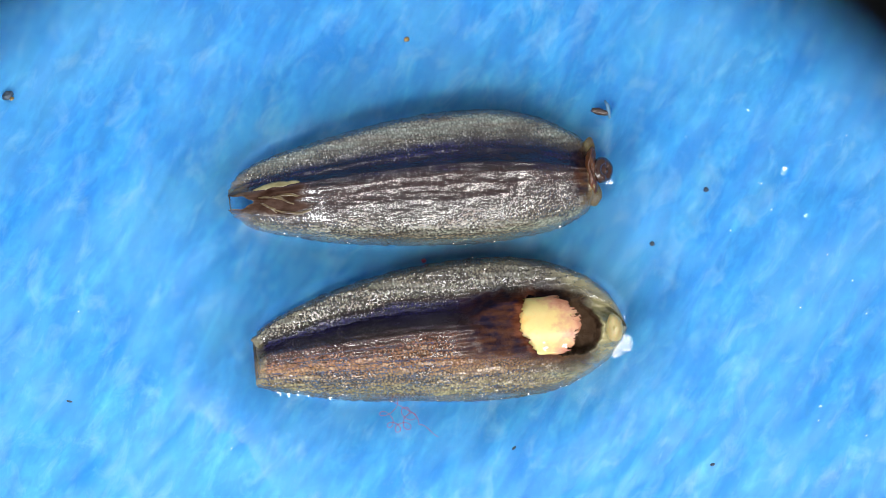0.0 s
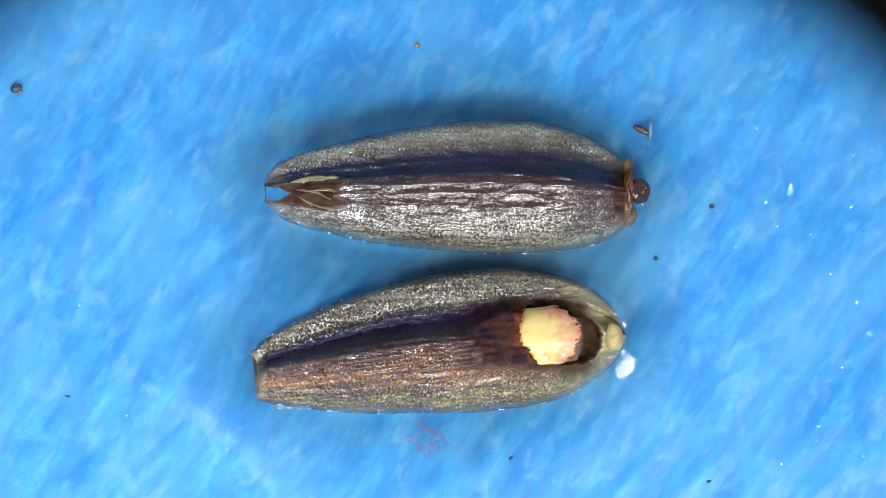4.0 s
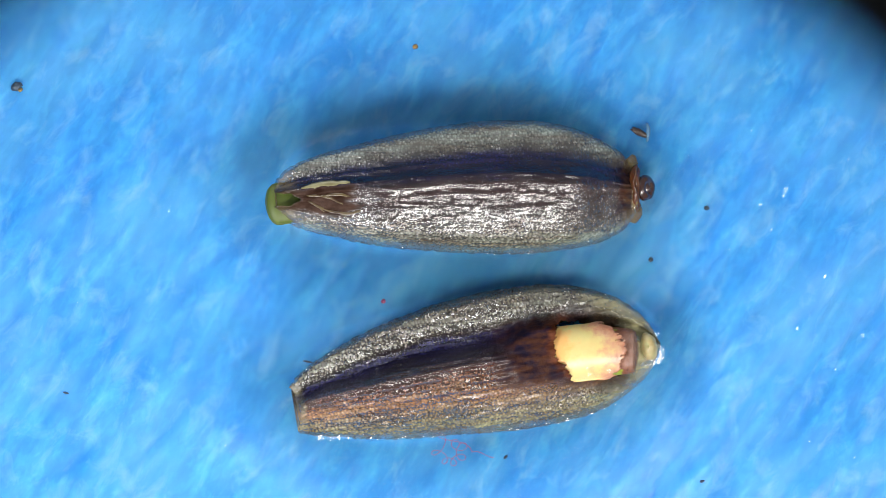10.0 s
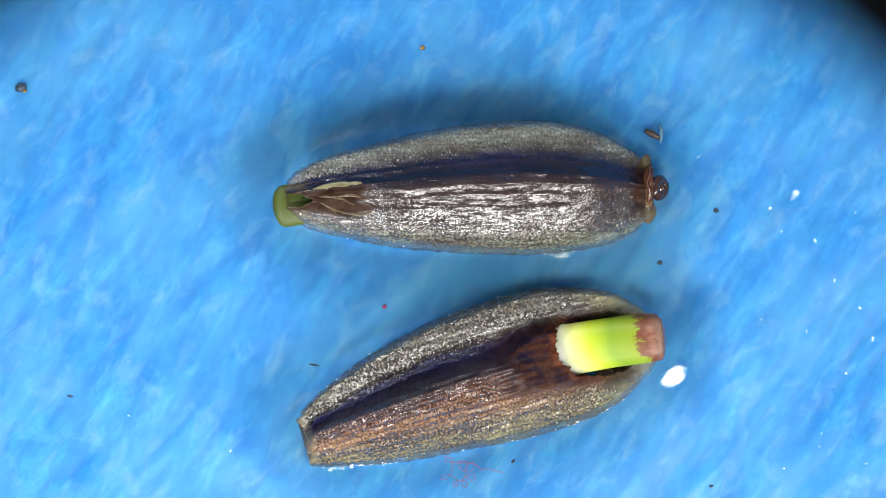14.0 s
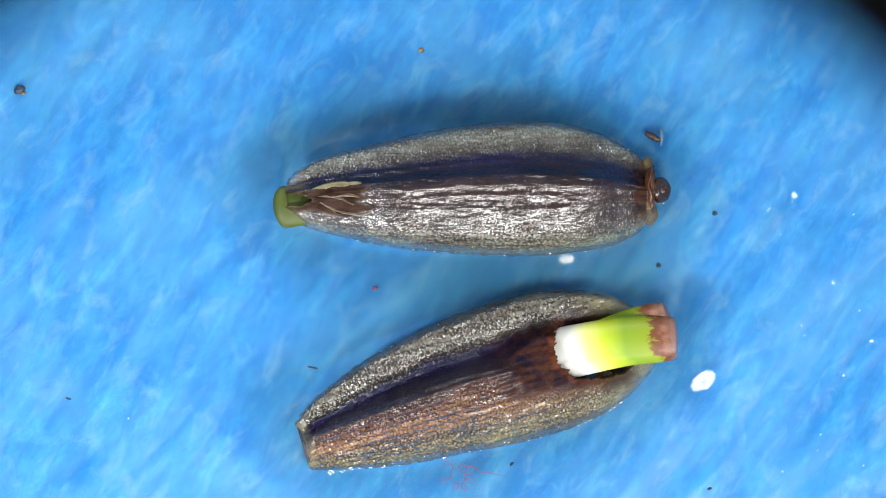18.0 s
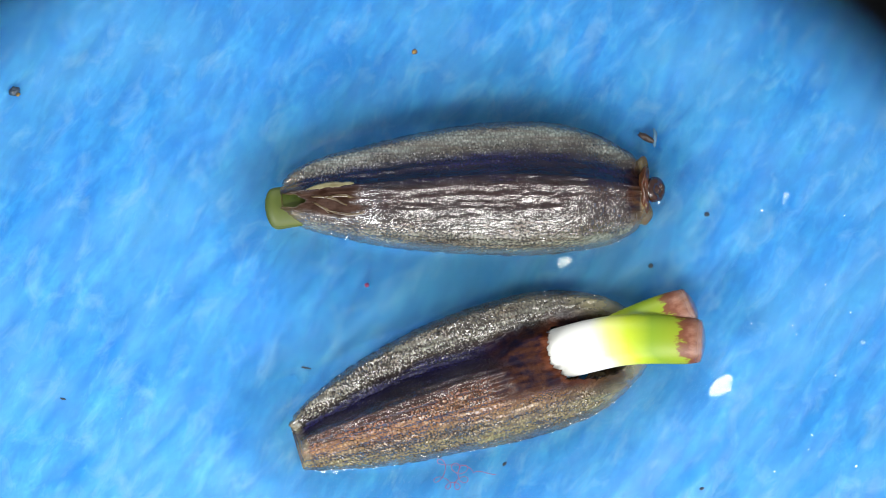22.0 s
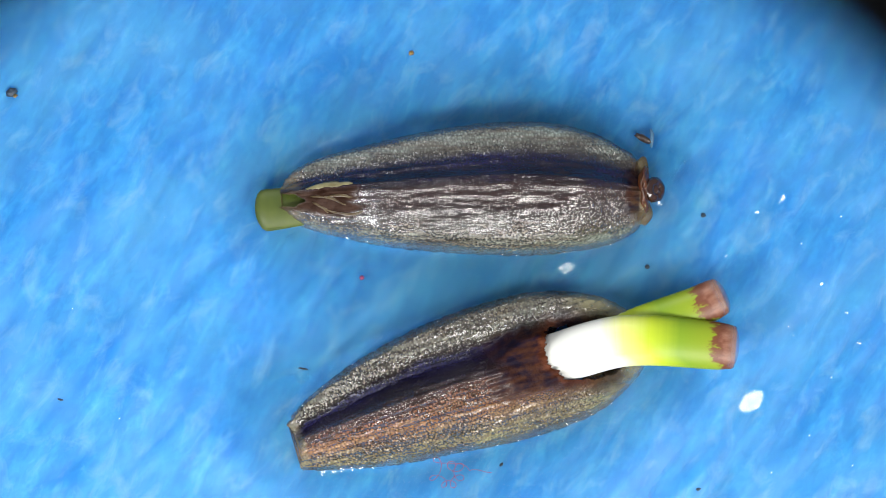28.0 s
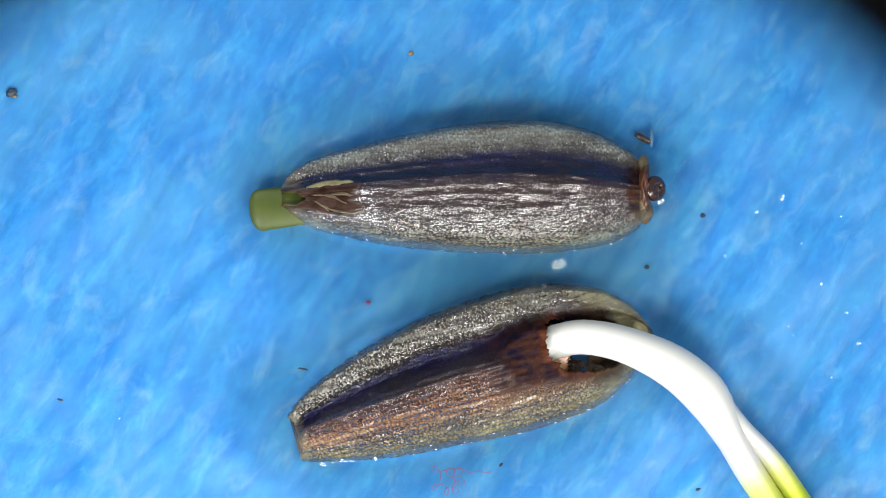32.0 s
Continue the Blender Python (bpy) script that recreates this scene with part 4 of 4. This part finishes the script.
def sprout_pose(line, t, s, under=False):
    """Place and turn, in the seed's plan, of the length at s behind the tip."""
    hx = np.linspace(-120, 150, 30)
    hidden = np.stack([hx, [-14 + (line[0][1] + 14) * smooth(60, 160, x) for x in hx]], axis=1)
    way = np.vstack([hidden, line])
    z = np.array([sprout_height(x, t) - 16 * smooth(130, 70, x) for x, _ in way])
    full = np.column_stack([way, z])
    run = np.concatenate([[0], np.cumsum(np.linalg.norm(np.diff(full, axis=0), axis=1))])
    at = max(run[-1] - (s if s < 50 else 50 + (s - 50) * between(STRETCH, t)[0]), 6.0)
    here = Vector([np.interp(at, run, full[:, k]) for k in range(3)])
    ahead = Vector([np.interp(min(at + 14, run[-1]), run, full[:, k]) for k in range(3)])
    behind = Vector([np.interp(max(at - 14, 0), run, full[:, k]) for k in range(3)])
    d = (ahead - behind).normalized()
    turned = smooth(30.6, 30.95, t)
    gap = lambda a: smooth(330, 180, a) * (0.45 + 0.55 * smooth(0, 110, a))
    leaf, lean = gap(s), math.degrees(math.atan((gap(s - 5) - gap(s + 5)) / 10 * 22 / between(STRETCH, t)[0]))
    here = pose(here.x * U, here.y * U, here.z * U, 0, -math.degrees(math.asin(d.z)), math.degrees(math.atan2(d.y, d.x)))
    if not under:
        return here @ pose(0, 0, 0, 80 * turned) @ pose(0, 0, 22 * turned * leaf * U, 0, -lean * turned)
    aside, k = between(SPLAY, t)[0], max(0.0, 1 - s / 190)
    yaw = math.degrees(math.atan(aside * 1.3 / (190 * between(STRETCH, t)[0]) * k ** 0.3))
    return here @ pose(0, 0, 0, 80 * turned) @ pose(-0.3 * aside * U, aside * k ** 1.3 * U, (-26 + 4 * turned) * leaf * U, 0, lean, yaw)


LIFT_A = [(0.0, 0), (1.0, 0), (2.0, 1), (3.5, 2), (5.5, 7.0), (9.0, 8.5), (14.0, 8.5), (17.0, 7.0), (20.0, 5.0), (25.0, 0.5), (32.0, 0.0)]


def seed_a_pose(t):
    """The upper seed, whose pointed end is pushed up by its sprout."""
    x, y, turn = between(SEED_A, t)
    tilt = between(LIFT_A, t)[0]
    return pose(x * U, y * U, 285 * math.sin(radians(tilt)) * U, 0, 0, turn) @ pose(0, 0, 0, 0, tilt, 0)


def seed_pose(rows, t):
    x, y, turn = between(rows, t)
    return pose(x * U, y * U, 0, 0, 0, turn)


def motions():
    dx, dy = -71 * U * RATIO, -609 * U * RATIO
    walk(barrel, [(t, pose(x * U, y * U, RIM + (h - 1) * EYE, 0, 0, turn) @ pose(dx, dy, 0)) for t, x, y, h, turn in DRIFT])
    walk(seed_a, [(r[0], seed_a_pose(r[0])) for r in SEED_A])
    walk(seed_b, [(r[0], seed_pose(SEED_B, r[0])) for r in SEED_B])
    walk(film_a, [(r[0], seed_pose(SEED_A, r[0])) for r in SEED_A])
    walk(film_b, [(r[0], seed_pose(SEED_B, r[0])) for r in SEED_B])
    walk(skin, [(t, pose(x * U, -1.4 * turn * U, z * U, 0, 0, turn)) for t, x, z, turn in ((0.0, -4, 0, 0), (3.5, -4, 0, 0), (6.0, -2, 0, 0), (8.0, 2, -1, 0), (9.5, 10, -1, -2), (11.0, 18, -2, -4), (12.2, 18, -4, -4), (13.0, -4, -18, -3), (14.0, -56, -34, 0), (16.0, -70, -36, 0), (32.0, -70, -36, 0))])
    times = sorted({r[0] for r in SEED_B} | {r[0] for r in LINES} | {4.5, 7.5, 15.0, 21.0, 26.5, 31.1, 31.4, 31.8})
    lines = [(t, spread(p)) for t, p in LINES]
    for chain in (pieces, second):
        for ob, s in chain:
            rows = []
            for t in times:
                line = between(lines, t)[0]
                rows.append((t, seed_pose(SEED_B, t) @ sprout_pose(np.array(line), t, s, chain is second)))
            walk(ob, rows)
    rows = []
    for t, x, y in ((0.0, -255, -20), (3.5, -268, -20), (5.5, -318, -24), (7.0, -334, -26), (9.0, -342, -27), (13.0, -352, -26), (19.0, -353, -30), (23.0, -362, -32), (25.5, -370, -33),
                    (28.0, -378, -35), (32.0, -390, -38)):
        rows.append((t, seed_a_pose(t) @ pose(x * U, y * U, 0, 0, 0, 6)))
    walk(bud, rows)
    walk(chaff, [(t, pose(x * U, y * U, 0, 0, 0, turn)) for t, x, y, turn in ((0.0, 297, 209, 12), (1.0, 298, 209, 12), (2.0, 330, 205, 4), (3.0, 356, 200, 0), (9.0, 358, 198, 0), (13.0, 366, 198, 0), (32.0, 373, 200, 0))])
    walk(red_speck, [(t, pose(x * U, y * U, 0)) for t, x, y in ((0.0, -26, -42), (2.5, -26, -43), (3.5, -26, -46), (5.5, 28, -46), (9.1, 18, -60), (9.2, -95, -95), (12.1, -100, -108), (13.0, -103, -112), (17.0, -121, -72), (19.0, -123, -69), (28.0, -128, -48), (30.5, -128, -48), (31.0, -118, -90), (32.0, -117, -92))])
    walk(thread, [(t, pose(x * U, y * U, 0, 0, 0, turn)) for t, x, y, turn in ((0.0, -73, -324, 0), (2.5, -73, -326, 0), (5.5, 33, -376, 20), (9.1, 33, -373, 20), (12.1, 33, -376, 20), (13.0, 35, -402, 30), (19.0, 39, -404, 30), (28.0, 37, -398, 30), (32.0, 38, -408, 40))])
    walk(bead_b, [(t, pose(x * U, y * U, z * U)) for t, x, y, z in ((0.0, 316, -208, 2), (5.5, 322, -222, 2), (9.1, 322, -214, 2), (9.2, 380, -200, 3), (12.1, 385, -205, 3), (12.2, 390, -226, 4), (13.0, 397, -229, 4), (16.5, 445, -232, 4), (19.0, 466, -234, 4), (23.0, 519, -246, 4), (28.0, 565, -268, 4),
                                                              (29.0, 570, -270, 4), (29.5, 622, -268, 4), (30.2, 650, -298, 4), (30.6, 676, -318, 4), (30.8, 704, -362, 4), (31.0, 764, -424, 4), (31.2, 800, -560, 4), (32.0, 800, -600, 4))])
    walk(ripple, [(t, pose(x * U, y * U, z * U, 0, 0, turn)) for t, x, y, z, turn in ((0.0, 400, -200, -40, 0), (23.0, 470, -140, -40, -10), (28.5, 560, -165, -40, -10), (29.5, 605, -180, 2, -12), (30.2, 622, -190, 2, -14), (30.6, 640, -212, 2, -20), (30.8, 690, -280, 2, -28),
                                                                 (31.0, 736, -352, 2, -35), (31.2, 760, -470, 2, -45), (32.0, 770, -600, 2, -55))])
    walk(bead_a, [(t, pose(x * U, y * U, z * U)) for t, x, y, z in ((0.0, 190, 40, 0), (9.0, 195, 36, 0), (12.0, 204, 0, 2), (13.0, 204, -8, 3), (16.5, 214, -18, 4), (19.0, 218, -20, 4), (28.0, 236, -30, 4), (30.0, 236, -32, 4), (30.9, 140, -22, 4), (31.4, 222, -25, 4), (32.0, 222, -25, 4))])


motions()
